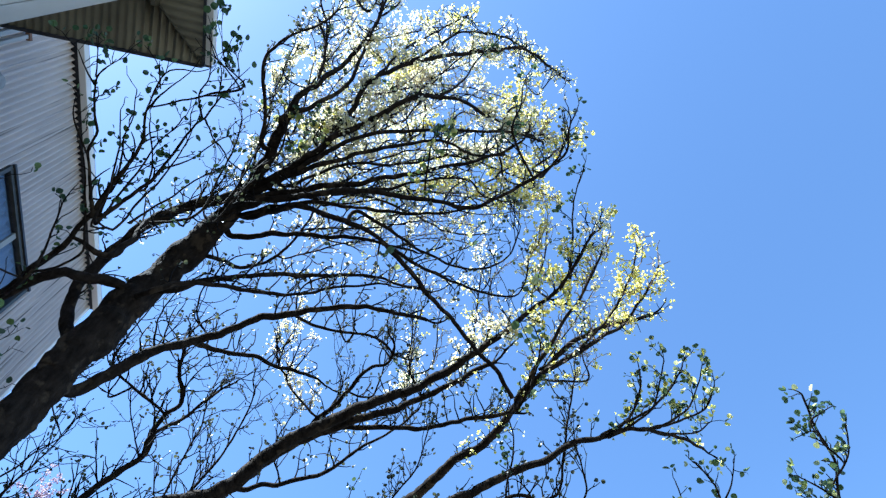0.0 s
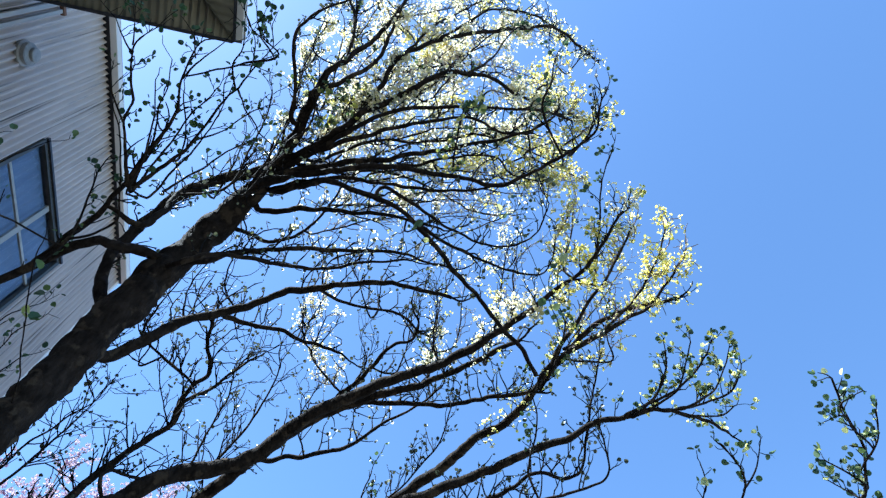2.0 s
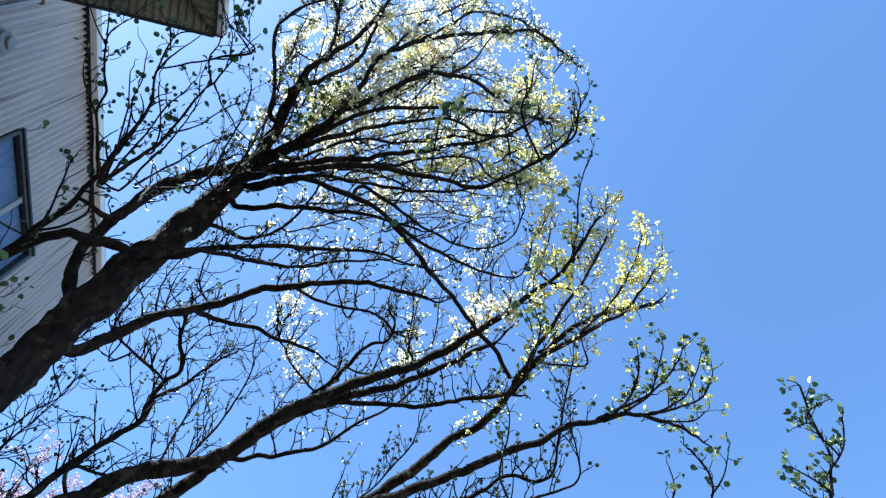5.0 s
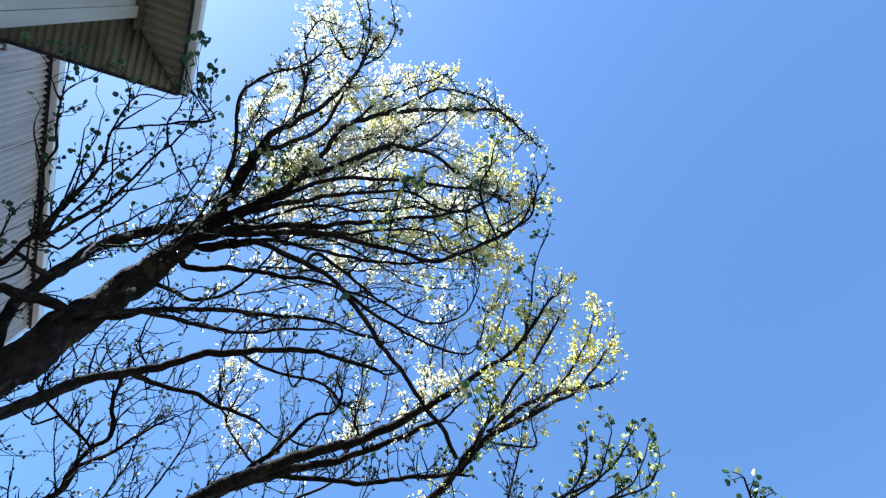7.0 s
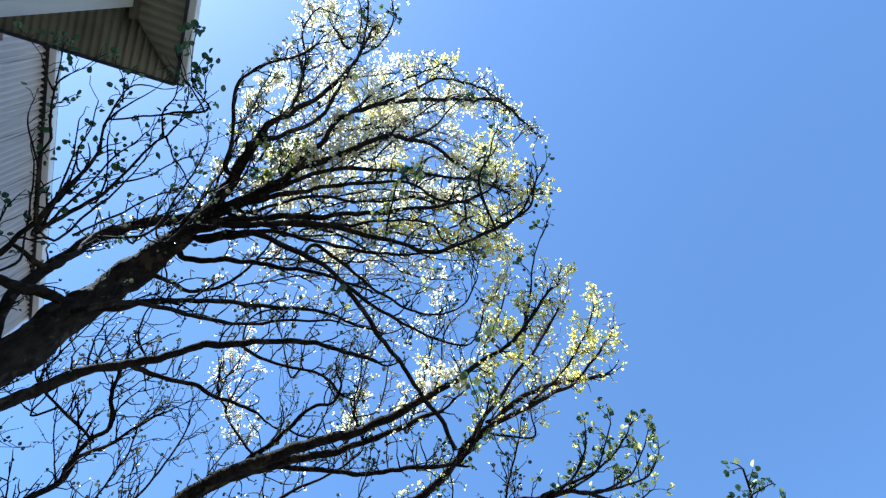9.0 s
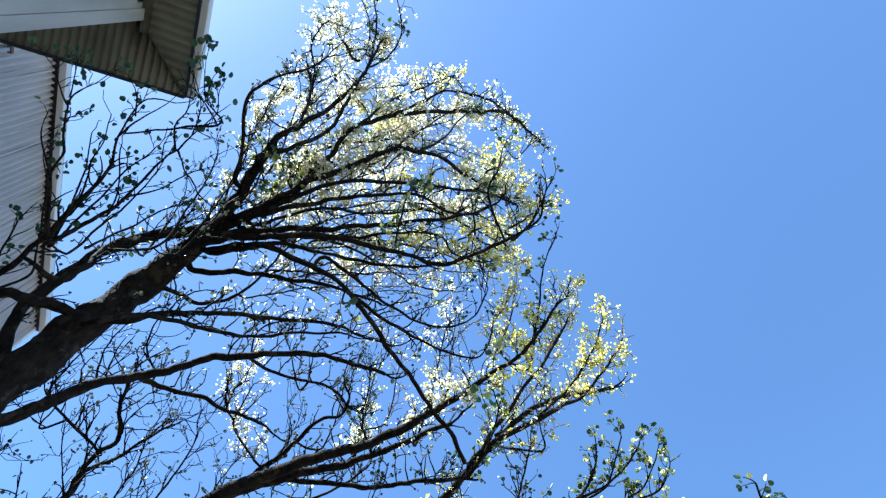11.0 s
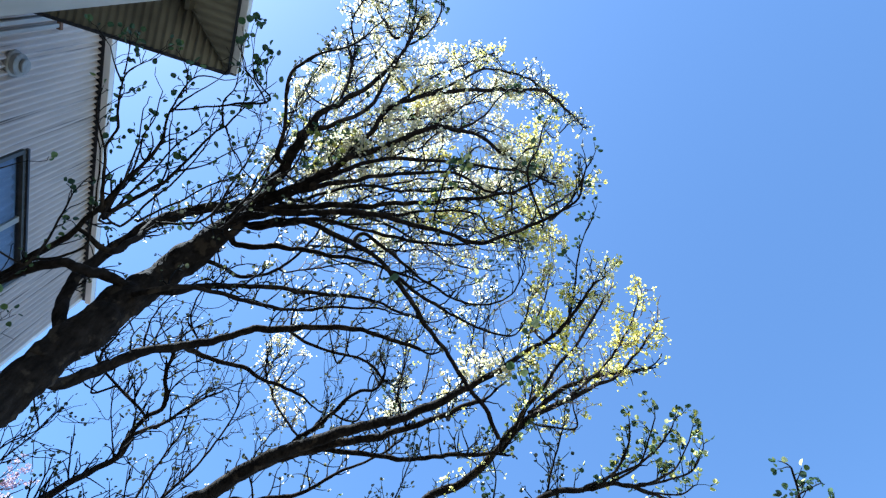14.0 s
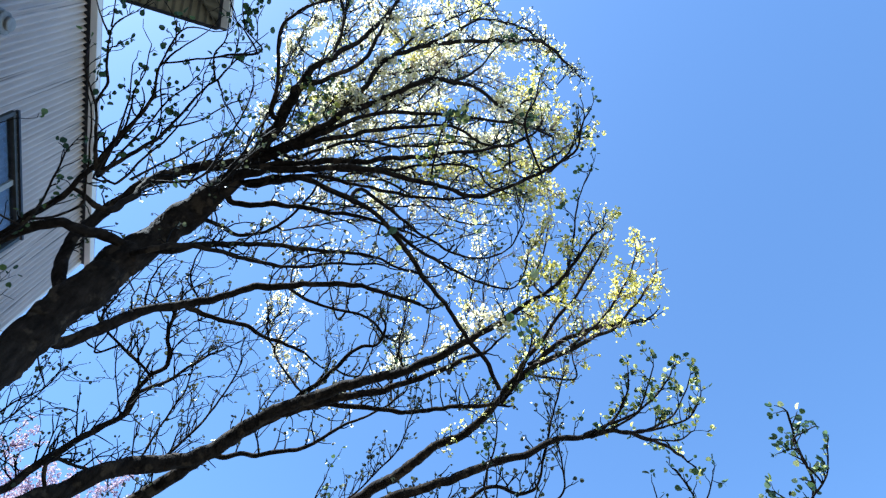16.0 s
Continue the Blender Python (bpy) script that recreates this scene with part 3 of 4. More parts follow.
limb("limb", "fine", (-2.68, 2.98, 6.76, 0.014), (-2.54, 2.58, 6.83, 0.010), (-2.48, 2.22, 6.85, 0.007), (-2.40, 2.04, 6.84, 0.006), (-2.36, 1.79, 6.83, 0.004))
limb("limb", "fine", (-2.10, 1.69, 6.67, 0.008), (-2.15, 1.56, 6.77, 0.005), (-2.22, 1.49, 6.83, 0.004))
limb("limb", "fine", (-2.56, 2.92, 6.61, 0.022), (-2.30, 2.65, 6.81, 0.016), (-2.15, 2.46, 6.89, 0.013), (-2.04, 2.26, 6.92, 0.012), (-1.90, 2.03, 6.95, 0.009), (-1.83, 1.97, 6.98, 0.008), (-1.74, 1.81, 6.98, 0.007), (-1.61, 1.62, 7.01, 0.005))
limb("limb", "fine", (-1.84, 1.97, 6.94, 0.010), (-1.88, 1.78, 6.97, 0.008), (-1.81, 1.60, 6.98, 0.005), (-1.81, 1.43, 6.98, 0.004))
limb("limb", "fine", (-1.82, 1.97, 6.94, 0.010), (-1.83, 2.33, 7.33, 0.008), (-1.79, 2.61, 7.62, 0.007), (-1.67, 2.80, 7.83, 0.006))
limb("limb", "fine", (-1.73, 1.80, 6.93, 0.009), (-1.70, 1.57, 6.98, 0.006), (-1.79, 1.39, 7.04, 0.005), (-1.86, 1.30, 7.09, 0.004))
limb("limb", "fine", (-2.28, 2.61, 7.11, 0.010), (-2.07, 2.52, 7.29, 0.007), (-1.91, 2.37, 7.37, 0.006), (-1.75, 2.26, 7.47, 0.005))
limb("limb", "fine", (-2.36, 2.73, 6.97, 0.010), (-2.30, 2.43, 6.99, 0.007), (-2.33, 2.20, 7.00, 0.006), (-2.32, 2.07, 7.00, 0.005))
limb("limb", "green", (-3.18, 3.56, 6.42, 0.018), (-3.17, 3.43, 6.71, 0.013), (-3.18, 3.29, 6.88, 0.011), (-3.19, 3.12, 7.06, 0.008))
limb("limb", "mid", (-2.65, 3.49, 6.88, 0.034), (-2.64, 3.47, 7.76, 0.031), (-2.37, 3.54, 8.28, 0.027), (-1.99, 3.41, 8.54, 0.024))
limb("limb", "crest", (-2.00, 3.52, 8.42, 0.090), (-1.83, 3.28, 8.54, 0.087), (-1.70, 3.01, 8.59, 0.077), (-1.60, 2.71, 8.67, 0.065), (-1.53, 2.40, 8.80, 0.051), (-1.40, 2.14, 8.96, 0.039), (-1.22, 1.98, 9.23, 0.032), (-0.99, 1.75, 9.65, 0.028), (-0.83, 1.47, 10.03, 0.024), (-0.78, 1.31, 10.30, 0.020), (-0.78, 1.01, 10.60, 0.015), (-0.86, 0.70, 10.90, 0.012), (-1.04, 0.43, 11.20, 0.009), (-1.18, 0.23, 11.40, 0.006))
limb("limb", "crest", (-0.74, 1.27, 10.35, 0.015), (-0.56, 1.09, 10.60, 0.013), (-0.49, 0.82, 10.80, 0.011), (-0.60, 0.54, 11.05, 0.009), (-0.69, 0.39, 11.20, 0.006))
limb("limb", "crest", (-0.85, 1.15, 10.50, 0.012), (-0.91, 0.81, 10.80, 0.010), (-1.15, 0.53, 11.10, 0.008), (-1.29, 0.36, 11.30, 0.006))
limb("limb", "sparse", (-1.72, 2.68, 8.49, 0.028), (-1.71, 2.35, 8.51, 0.023), (-1.78, 1.94, 8.60, 0.020), (-1.77, 1.71, 8.68, 0.017), (-1.56, 1.48, 8.83, 0.015), (-1.31, 1.33, 9.01, 0.013), (-1.13, 1.14, 9.20, 0.011))
limb("limb", "bright", (-1.56, 2.41, 8.70, 0.034), (-1.23, 2.22, 8.91, 0.028), (-0.94, 2.01, 9.28, 0.024), (-0.86, 1.71, 9.68, 0.021), (-0.78, 1.39, 10.07, 0.018), (-0.69, 0.92, 10.60, 0.013))
limb("limb", "bright", (-1.68, 3.23, 8.54, 0.046), (-1.27, 2.89, 8.58, 0.039), (-0.98, 2.50, 8.73, 0.034), (-0.78, 2.16, 8.91, 0.031), (-0.67, 1.90, 9.13, 0.030), (-0.29, 1.66, 9.56, 0.026), (0.25, 1.54, 10.02, 0.024), (0.76, 1.43, 10.42, 0.022), (1.25, 1.36, 10.76, 0.019), (1.71, 1.57, 11.06, 0.018), (2.08, 1.76, 11.30, 0.017))
limb("limb", "bright", (-0.29, 1.66, 9.60, 0.021), (0.01, 1.49, 9.96, 0.018), (0.32, 1.28, 10.34, 0.016), (0.71, 1.24, 10.68, 0.014), (1.09, 1.33, 10.99, 0.013), (1.49, 1.51, 11.30, 0.011))
limb("limb", "bright", (-0.61, 1.84, 9.10, 0.017), (-0.39, 1.58, 9.71, 0.015), (-0.17, 1.43, 10.12, 0.013), (0.15, 1.25, 10.61, 0.012), (0.42, 1.10, 11.00, 0.010))
limb("limb", "bright", (-1.27, 2.03, 9.20, 0.024), (-1.28, 1.80, 9.51, 0.019), (-1.36, 1.62, 9.82, 0.016), (-1.52, 1.45, 10.15, 0.012))
limb("limb", "bright", (-1.84, 3.34, 8.51, 0.057), (-1.53, 3.06, 8.52, 0.050), (-1.18, 2.71, 8.49, 0.043), (-0.86, 2.40, 8.55, 0.037), (-0.53, 2.19, 8.65, 0.033), (-0.32, 2.00, 8.73, 0.030), (-0.10, 1.86, 8.84, 0.026), (0.16, 1.84, 8.94, 0.024), (0.51, 1.88, 9.12, 0.022), (0.78, 2.01, 9.26, 0.019), (1.12, 2.14, 9.44, 0.017), (1.48, 2.24, 9.60, 0.014))
limb("limb", "bright", (-1.73, 3.28, 8.51, 0.036), (-1.16, 2.77, 8.44, 0.029), (-0.65, 2.37, 8.48, 0.024), (-0.18, 2.23, 8.60, 0.022), (0.26, 2.16, 8.73, 0.018), (0.73, 2.13, 8.88, 0.017), (1.16, 2.10, 9.03, 0.016), (1.57, 2.19, 9.20, 0.013))
limb("limb", "mid", (-1.84, 3.37, 8.48, 0.039), (-1.27, 2.92, 8.44, 0.030), (-0.67, 2.58, 8.43, 0.025), (-0.20, 2.38, 8.52, 0.020), (0.30, 2.25, 8.64, 0.017), (0.67, 2.37, 8.76, 0.016), (1.03, 2.36, 8.86, 0.013))
limb("limb", "mid", (-2.00, 3.48, 8.40, 0.051), (-1.35, 3.17, 8.41, 0.041), (-0.84, 2.97, 8.40, 0.035), (-0.23, 2.74, 8.40, 0.028), (0.26, 2.57, 8.46, 0.023), (0.68, 2.39, 8.53, 0.019), (1.10, 2.19, 8.63, 0.014), (1.24, 2.02, 8.68, 0.012))
limb("limb", "mid", (-2.09, 3.55, 8.35, 0.051), (-1.44, 3.25, 8.33, 0.042), (-0.69, 2.93, 8.23, 0.035), (-0.17, 2.87, 8.23, 0.030), (0.36, 2.85, 8.24, 0.026), (0.77, 2.88, 8.27, 0.024), (1.03, 2.66, 8.24, 0.020), (1.34, 2.39, 8.23, 0.019), (1.57, 2.12, 8.26, 0.014), (1.66, 1.97, 8.26, 0.013), (1.62, 1.71, 8.29, 0.012))
limb("limb", "mid", (-1.92, 3.58, 8.40, 0.032), (-1.45, 3.36, 8.39, 0.027), (-1.06, 3.22, 8.37, 0.024), (-0.52, 3.17, 8.35, 0.020), (0.01, 3.11, 8.33, 0.019), (0.53, 2.99, 8.31, 0.014), (0.88, 2.81, 8.29, 0.013))
limb("limb", "bright", (-0.70, 2.95, 8.33, 0.022), (-0.19, 2.85, 8.36, 0.019), (0.16, 2.68, 8.36, 0.015), (0.68, 2.60, 8.45, 0.013), (0.96, 2.81, 8.54, 0.010), (1.32, 2.81, 8.60, 0.009))
limb("limb", "green", (0.16, 1.82, 8.85, 0.017), (0.44, 1.65, 9.25, 0.012), (0.53, 1.48, 9.54, 0.010), (0.67, 1.34, 9.80, 0.007))
limb("limb", "green", (1.01, 1.86, 8.17, 0.015), (1.04, 1.64, 8.34, 0.011), (1.03, 1.49, 8.47, 0.009), (1.08, 1.32, 8.63, 0.006))
limb("limb", "bare", (-1.82, 3.60, 8.44, 0.042), (-1.43, 3.38, 8.33, 0.038), (-1.12, 3.21, 8.19, 0.037), (-0.80, 3.19, 8.08, 0.036), (-0.45, 3.20, 7.98, 0.032), (-0.16, 3.28, 7.90, 0.031), (0.17, 3.53, 7.76, 0.031), (0.58, 3.78, 7.58, 0.028), (0.97, 4.03, 7.40, 0.027), (1.35, 4.28, 7.20, 0.026), (1.59, 4.50, 7.07, 0.024))
limb("limb", "mid", (-0.50, 3.14, 8.19, 0.023), (-0.13, 3.24, 8.11, 0.020), (0.25, 3.36, 7.99, 0.016), (0.60, 3.41, 7.87, 0.014), (0.97, 3.32, 7.72, 0.011), (1.21, 3.05, 7.58, 0.009), (1.22, 2.67, 7.39, 0.008))
limb("limb", "mid", (-0.09, 3.41, 8.04, 0.026), (0.34, 3.57, 7.94, 0.020), (0.73, 3.62, 7.85, 0.016), (1.09, 3.65, 7.77, 0.012), (1.42, 3.56, 7.68, 0.010), (1.49, 3.37, 7.66, 0.008))
limb("limb", "mid", (-1.96, 3.87, 8.40, 0.040), (-1.39, 3.71, 8.42, 0.031), (-0.71, 3.63, 8.42, 0.024), (-0.30, 3.58, 8.42, 0.020), (0.29, 3.66, 8.45, 0.013))
limb("limb", "mid", (-2.14, 4.00, 8.05, 0.028), (-1.89, 4.18, 8.22, 0.025), (-1.69, 4.18, 8.29, 0.022), (-1.34, 3.96, 8.38, 0.018), (-1.12, 3.58, 8.48, 0.014), (-1.05, 3.41, 8.52, 0.012))
limb("limb", "mid", (-2.24, 4.01, 7.27, 0.036), (-1.88, 4.00, 7.60, 0.031), (-1.37, 3.94, 7.79, 0.027), (-0.95, 3.94, 7.92, 0.024), (-0.31, 3.89, 8.08, 0.019), (0.11, 3.96, 8.14, 0.015), (0.55, 4.02, 8.21, 0.012))
limb("limb", "mid", (-2.32, 3.88, 7.04, 0.031), (-2.07, 3.90, 7.29, 0.026), (-1.61, 4.04, 7.56, 0.023), (-1.12, 4.12, 7.71, 0.019), (-0.53, 3.97, 7.86, 0.015), (-0.02, 3.89, 7.97, 0.012))
limb("limb", "sparse", (-2.73, 4.60, 6.20, 0.063), (-2.52, 4.68, 6.65, 0.058), (-2.32, 4.68, 7.02, 0.054), (-2.01, 4.73, 7.38, 0.051), (-1.70, 4.65, 7.62, 0.047), (-1.35, 4.52, 7.78, 0.043), (-0.84, 4.42, 7.96, 0.037), (-0.31, 4.35, 8.10, 0.031), (0.04, 4.37, 8.16, 0.027), (0.57, 4.47, 8.26, 0.022))
limb("limb", "low", (-2.13, 5.06, 7.76, 0.036), (-1.83, 5.24, 7.92, 0.031), (-1.48, 5.31, 8.03, 0.028), (-1.27, 5.44, 8.09, 0.026), (-0.93, 5.57, 8.17, 0.022), (-0.70, 5.64, 8.21, 0.020))
limb("limb", "sparse", (-1.05, 4.70, 8.16, 0.022), (-0.70, 4.85, 8.23, 0.020), (-0.17, 4.89, 8.32, 0.018), (0.07, 4.97, 8.36, 0.018), (0.27, 5.20, 8.40, 0.016))
limb("limb", "stem", (-2.66, 4.28, 3.65, 0.088), (-2.85, 5.28, 4.42, 0.097), (-2.72, 5.86, 5.23, 0.102), (-2.46, 6.18, 5.83, 0.102), (-2.25, 6.16, 6.13, 0.098), (-1.97, 6.20, 6.37, 0.095), (-1.49, 6.23, 6.67, 0.089), (-1.12, 6.02, 6.92, 0.083), (-0.79, 5.72, 7.15, 0.076), (-0.43, 5.55, 7.31, 0.071), (0.06, 5.25, 7.45, 0.063), (0.59, 4.98, 7.58, 0.054), (1.15, 4.53, 7.75, 0.043), (1.70, 3.93, 7.93, 0.031), (2.02, 3.53, 8.06, 0.024), (2.15, 3.18, 8.19, 0.019), (2.26, 2.88, 8.31, 0.014))
limb("limb", "mid", (-2.71, 4.61, 3.80, 0.081), (-2.87, 6.13, 4.99, 0.093), (-2.51, 7.02, 5.89, 0.094), (-1.98, 6.96, 6.58, 0.086), (-1.62, 6.70, 6.93, 0.078), (-1.29, 6.48, 7.18, 0.072), (-0.82, 6.13, 7.46, 0.063), (-0.24, 5.82, 7.64, 0.054), (0.23, 5.63, 7.74, 0.046), (0.76, 5.33, 7.87, 0.039), (1.20, 4.99, 7.98, 0.031), (1.52, 4.75, 8.06, 0.025))
limb("limb", "sparse", (-0.67, 6.19, 7.81, 0.040), (0.14, 5.94, 7.79, 0.033), (0.85, 5.73, 7.76, 0.030), (1.52, 5.40, 7.74, 0.027), (1.82, 5.27, 7.74, 0.025))
limb("limb", "mid", (-1.44, 6.95, 7.37, 0.036), (-0.84, 6.90, 7.54, 0.030), (-0.34, 6.69, 7.65, 0.025), (0.04, 6.31, 7.77, 0.020), (0.44, 5.98, 7.87, 0.016), (0.70, 5.63, 7.95, 0.014))
limb("limb", "sparse", (-0.71, 6.29, 7.89, 0.047), (-0.55, 6.10, 8.01, 0.040), (-0.34, 5.84, 8.12, 0.033), (-0.16, 5.52, 8.24, 0.026), (-0.00, 5.36, 8.30, 0.023), (0.18, 5.31, 8.34, 0.020), (0.25, 5.09, 8.41, 0.017), (0.12, 4.92, 8.52, 0.013))
limb("limb", "low", (-3.01, 5.29, 4.52, 0.046), (-3.01, 6.16, 5.67, 0.043), (-2.84, 6.24, 6.22, 0.040), (-2.61, 6.16, 6.68, 0.035), (-2.41, 6.15, 6.96, 0.033), (-2.39, 5.96, 7.18, 0.030), (-2.30, 5.83, 7.35, 0.029), (-2.18, 5.77, 7.49, 0.026), (-2.31, 5.41, 7.75, 0.023), (-2.26, 5.07, 7.91, 0.018))
limb("limb", "low", (-2.30, 5.77, 6.92, 0.022), (-2.06, 5.76, 7.25, 0.018), (-1.87, 5.63, 7.48, 0.014), (-1.59, 5.45, 7.68, 0.009))
limb("limb", "low", (-2.68, 5.93, 5.95, 0.020), (-2.46, 6.42, 6.33, 0.017), (-2.20, 6.65, 6.62, 0.016), (-1.89, 6.68, 6.89, 0.012))
limb("limb", "low", (-2.03, 6.30, 6.43, 0.017), (-1.98, 6.14, 6.89, 0.013), (-1.89, 5.93, 7.28, 0.010), (-1.90, 5.72, 7.57, 0.007))
limb("limb", "low", (-1.86, 6.49, 6.76, 0.018), (-1.62, 6.29, 7.24, 0.014), (-1.46, 5.99, 7.59, 0.011), (-1.40, 5.67, 7.80, 0.008))
limb("limb", "low", (-3.08, 5.10, 4.67, 0.016), (-3.01, 5.17, 5.16, 0.012), (-2.91, 5.15, 5.57, 0.009), (-2.75, 5.01, 5.95, 0.006))
limb("limb", "low", (-3.08, 5.00, 4.81, 0.012), (-3.11, 5.16, 5.39, 0.010), (-3.05, 5.23, 5.78, 0.009), (-2.87, 5.23, 6.20, 0.006))
limb("limb", "tipr", (-2.73, 5.16, 3.94, 0.090), (-2.71, 7.32, 5.39, 0.107), (-1.60, 8.31, 6.62, 0.106), (-0.27, 7.92, 7.31, 0.092), (0.42, 7.40, 7.53, 0.080), (0.96, 6.84, 7.72, 0.070), (1.23, 6.42, 7.84, 0.064), (1.62, 6.09, 7.95, 0.057), (1.90, 5.61, 8.10, 0.051), (2.16, 5.12, 8.28, 0.043), (2.34, 4.83, 8.42, 0.039), (2.79, 4.45, 8.67, 0.032), (3.43, 4.28, 8.93, 0.026), (3.69, 4.21, 9.05, 0.024))
limb("limb", "tiprs", (1.96, 4.77, 7.71, 0.042), (2.31, 4.50, 7.96, 0.034), (2.74, 4.32, 8.25, 0.028), (3.13, 4.16, 8.56, 0.023), (3.46, 3.72, 8.99, 0.016), (3.57, 3.54, 9.20, 0.013))
limb("limb", "tiprs", (1.82, 4.93, 7.59, 0.037), (2.02, 4.52, 7.87, 0.029), (2.21, 4.11, 8.14, 0.023), (2.46, 3.67, 8.49, 0.017), (2.64, 3.24, 8.84, 0.013))
limb("limb", "tiprs", (2.04, 4.62, 7.84, 0.025), (2.45, 4.43, 8.07, 0.020), (2.92, 4.01, 8.53, 0.015), (3.12, 3.58, 8.91, 0.012), (3.20, 3.28, 9.20, 0.010))
limb("limb", "tip2", (-2.62, 5.39, 3.94, 0.093), (-2.11, 6.77, 4.88, 0.095), (-0.73, 6.81, 5.77, 0.081), (0.07, 6.26, 6.13, 0.068), (0.50, 5.92, 6.31, 0.061), (1.07, 5.61, 6.47, 0.053), (1.63, 5.25, 6.63, 0.044), (2.08, 4.97, 6.73, 0.038), (2.32, 4.72, 6.79, 0.033), (2.61, 4.59, 6.82, 0.030), (3.00, 4.52, 6.93, 0.025), (3.46, 4.61, 7.06, 0.022), (4.03, 4.88, 7.22, 0.017))
limb("limb", "tip2s", (2.67, 4.53, 6.78, 0.022), (2.87, 4.38, 6.92, 0.016), (2.95, 4.13, 7.08, 0.012), (2.90, 3.93, 7.22, 0.009))
limb("limb", "tip2s", (2.59, 4.56, 6.80, 0.022), (3.03, 4.38, 7.01, 0.015), (3.32, 4.15, 7.22, 0.012), (3.43, 3.86, 7.39, 0.009))
limb("limb", "tip2s", (3.02, 4.45, 6.85, 0.019), (3.50, 4.39, 7.05, 0.014), (3.82, 4.26, 7.20, 0.011), (3.84, 4.02, 7.30, 0.009))
limb("limb", "tip2s", (2.84, 4.50, 6.85, 0.016), (3.13, 4.29, 7.04, 0.012), (3.16, 4.01, 7.19, 0.009), (3.15, 3.78, 7.30, 0.006))
limb("limb", "tip2s", (3.18, 4.39, 6.85, 0.016), (3.51, 4.21, 7.05, 0.011), (3.58, 4.02, 7.19, 0.009), (3.61, 3.82, 7.30, 0.006))
limb("limb", "tip2s", (3.44, 4.59, 7.04, 0.014), (3.85, 4.64, 7.20, 0.010), (4.01, 4.52, 7.30, 0.006))
limb("limb", "sparse", (-0.76, 7.10, 5.97, 0.050), (0.38, 6.38, 6.36, 0.036), (1.29, 6.01, 6.54, 0.028), (1.61, 5.79, 6.61, 0.024), (1.84, 5.55, 6.68, 0.021), (2.19, 5.58, 6.70, 0.019), (2.34, 5.44, 6.73, 0.017), (2.32, 5.04, 6.87, 0.015), (2.27, 4.72, 6.99, 0.012), (2.23, 4.22, 7.16, 0.008))
limb("limb", "sparse", (0.41, 6.29, 5.99, 0.032), (1.84, 5.63, 6.35, 0.018), (2.35, 5.39, 6.45, 0.014), (2.54, 5.19, 6.51, 0.012), (2.46, 4.94, 6.63, 0.010), (2.32, 4.70, 6.79, 0.008))
limb("limb", "green", (1.67, 5.25, 6.36, 0.013), (1.68, 5.02, 6.60, 0.011), (1.67, 4.81, 6.81, 0.008), (1.55, 4.66, 6.99, 0.007))
limb("limb", "big", (0.36, 5.30, 5.02, 0.043), (2.02, 5.54, 5.36, 0.033), (3.80, 5.41, 5.74, 0.026), (4.82, 5.09, 6.09, 0.020), (5.01, 4.64, 6.25, 0.018), (4.88, 4.14, 6.42, 0.014), (4.67, 3.92, 6.51, 0.013), (4.47, 3.70, 6.59, 0.011), (4.32, 3.50, 6.67, 0.010))
limb("limb", "bigs", (4.73, 4.24, 6.07, 0.012), (4.63, 4.27, 6.23, 0.009), (4.51, 4.30, 6.38, 0.006))
limb("limb", "bigs", (4.75, 4.09, 6.22, 0.012), (4.88, 3.91, 6.40, 0.009), (4.85, 3.70, 6.58, 0.006))
limb("limb", "bigs", (4.57, 3.85, 6.38, 0.010), (4.52, 3.78, 6.47, 0.008), (4.48, 3.94, 6.58, 0.006))
limb("limb", "bigs", (4.41, 3.67, 6.48, 0.010), (4.54, 3.61, 6.58, 0.007), (4.69, 3.58, 6.67, 0.006))
limb("limb", "bigs", (4.70, 4.33, 5.96, 0.010), (4.64, 4.43, 6.16, 0.007), (4.60, 4.47, 6.27, 0.006))
limb("limb", "big", (3.05, 5.26, 5.43, 0.019), (3.55, 4.91, 5.84, 0.013), (3.67, 4.63, 6.06, 0.011), (3.60, 4.44, 6.19, 0.009), (3.39, 4.35, 6.38, 0.008))
limb("limb", "big", (3.67, 4.64, 6.07, 0.012), (3.80, 4.44, 6.26, 0.008), (3.82, 4.31, 6.38, 0.006))
limb("limb", "big", (2.81, 5.37, 5.43, 0.015), (3.19, 5.01, 5.85, 0.010), (3.34, 4.71, 6.12, 0.008), (3.25, 4.55, 6.27, 0.006))
limb("limb", "green", (-1.97, 3.62, 8.69, 0.024), (-2.03, 3.28, 8.96, 0.017), (-2.05, 3.08, 9.40, 0.011))
limb("limb", "bright", (-1.59, 3.27, 8.88, 0.025), (-1.36, 2.82, 9.36, 0.020), (-1.11, 2.52, 10.01, 0.017), (-0.60, 2.36, 10.69, 0.014), (-0.05, 2.09, 11.40, 0.011))
limb("limb", "bright", (-1.45, 3.29, 8.88, 0.025), (-0.83, 2.94, 9.05, 0.020), (-0.15, 2.95, 9.49, 0.018), (0.58, 2.83, 9.93, 0.015), (1.32, 3.04, 10.31, 0.013), (1.94, 3.24, 10.60, 0.011))
limb("limb", "mid", (-0.86, 3.23, 8.76, 0.018), (-0.15, 3.35, 9.07, 0.015), (0.75, 3.93, 9.81, 0.013), (1.30, 4.04, 10.20, 0.011))
limb("limb", "bright", (-0.47, 2.56, 10.00, 0.020), (0.13, 2.02, 10.92, 0.012), (0.58, 1.81, 11.40, 0.009))
limb("limb", "bright", (-0.95, 1.28, 10.60, 0.020), (-1.29, 1.12, 11.02, 0.012), (-1.56, 0.92, 11.40, 0.007))
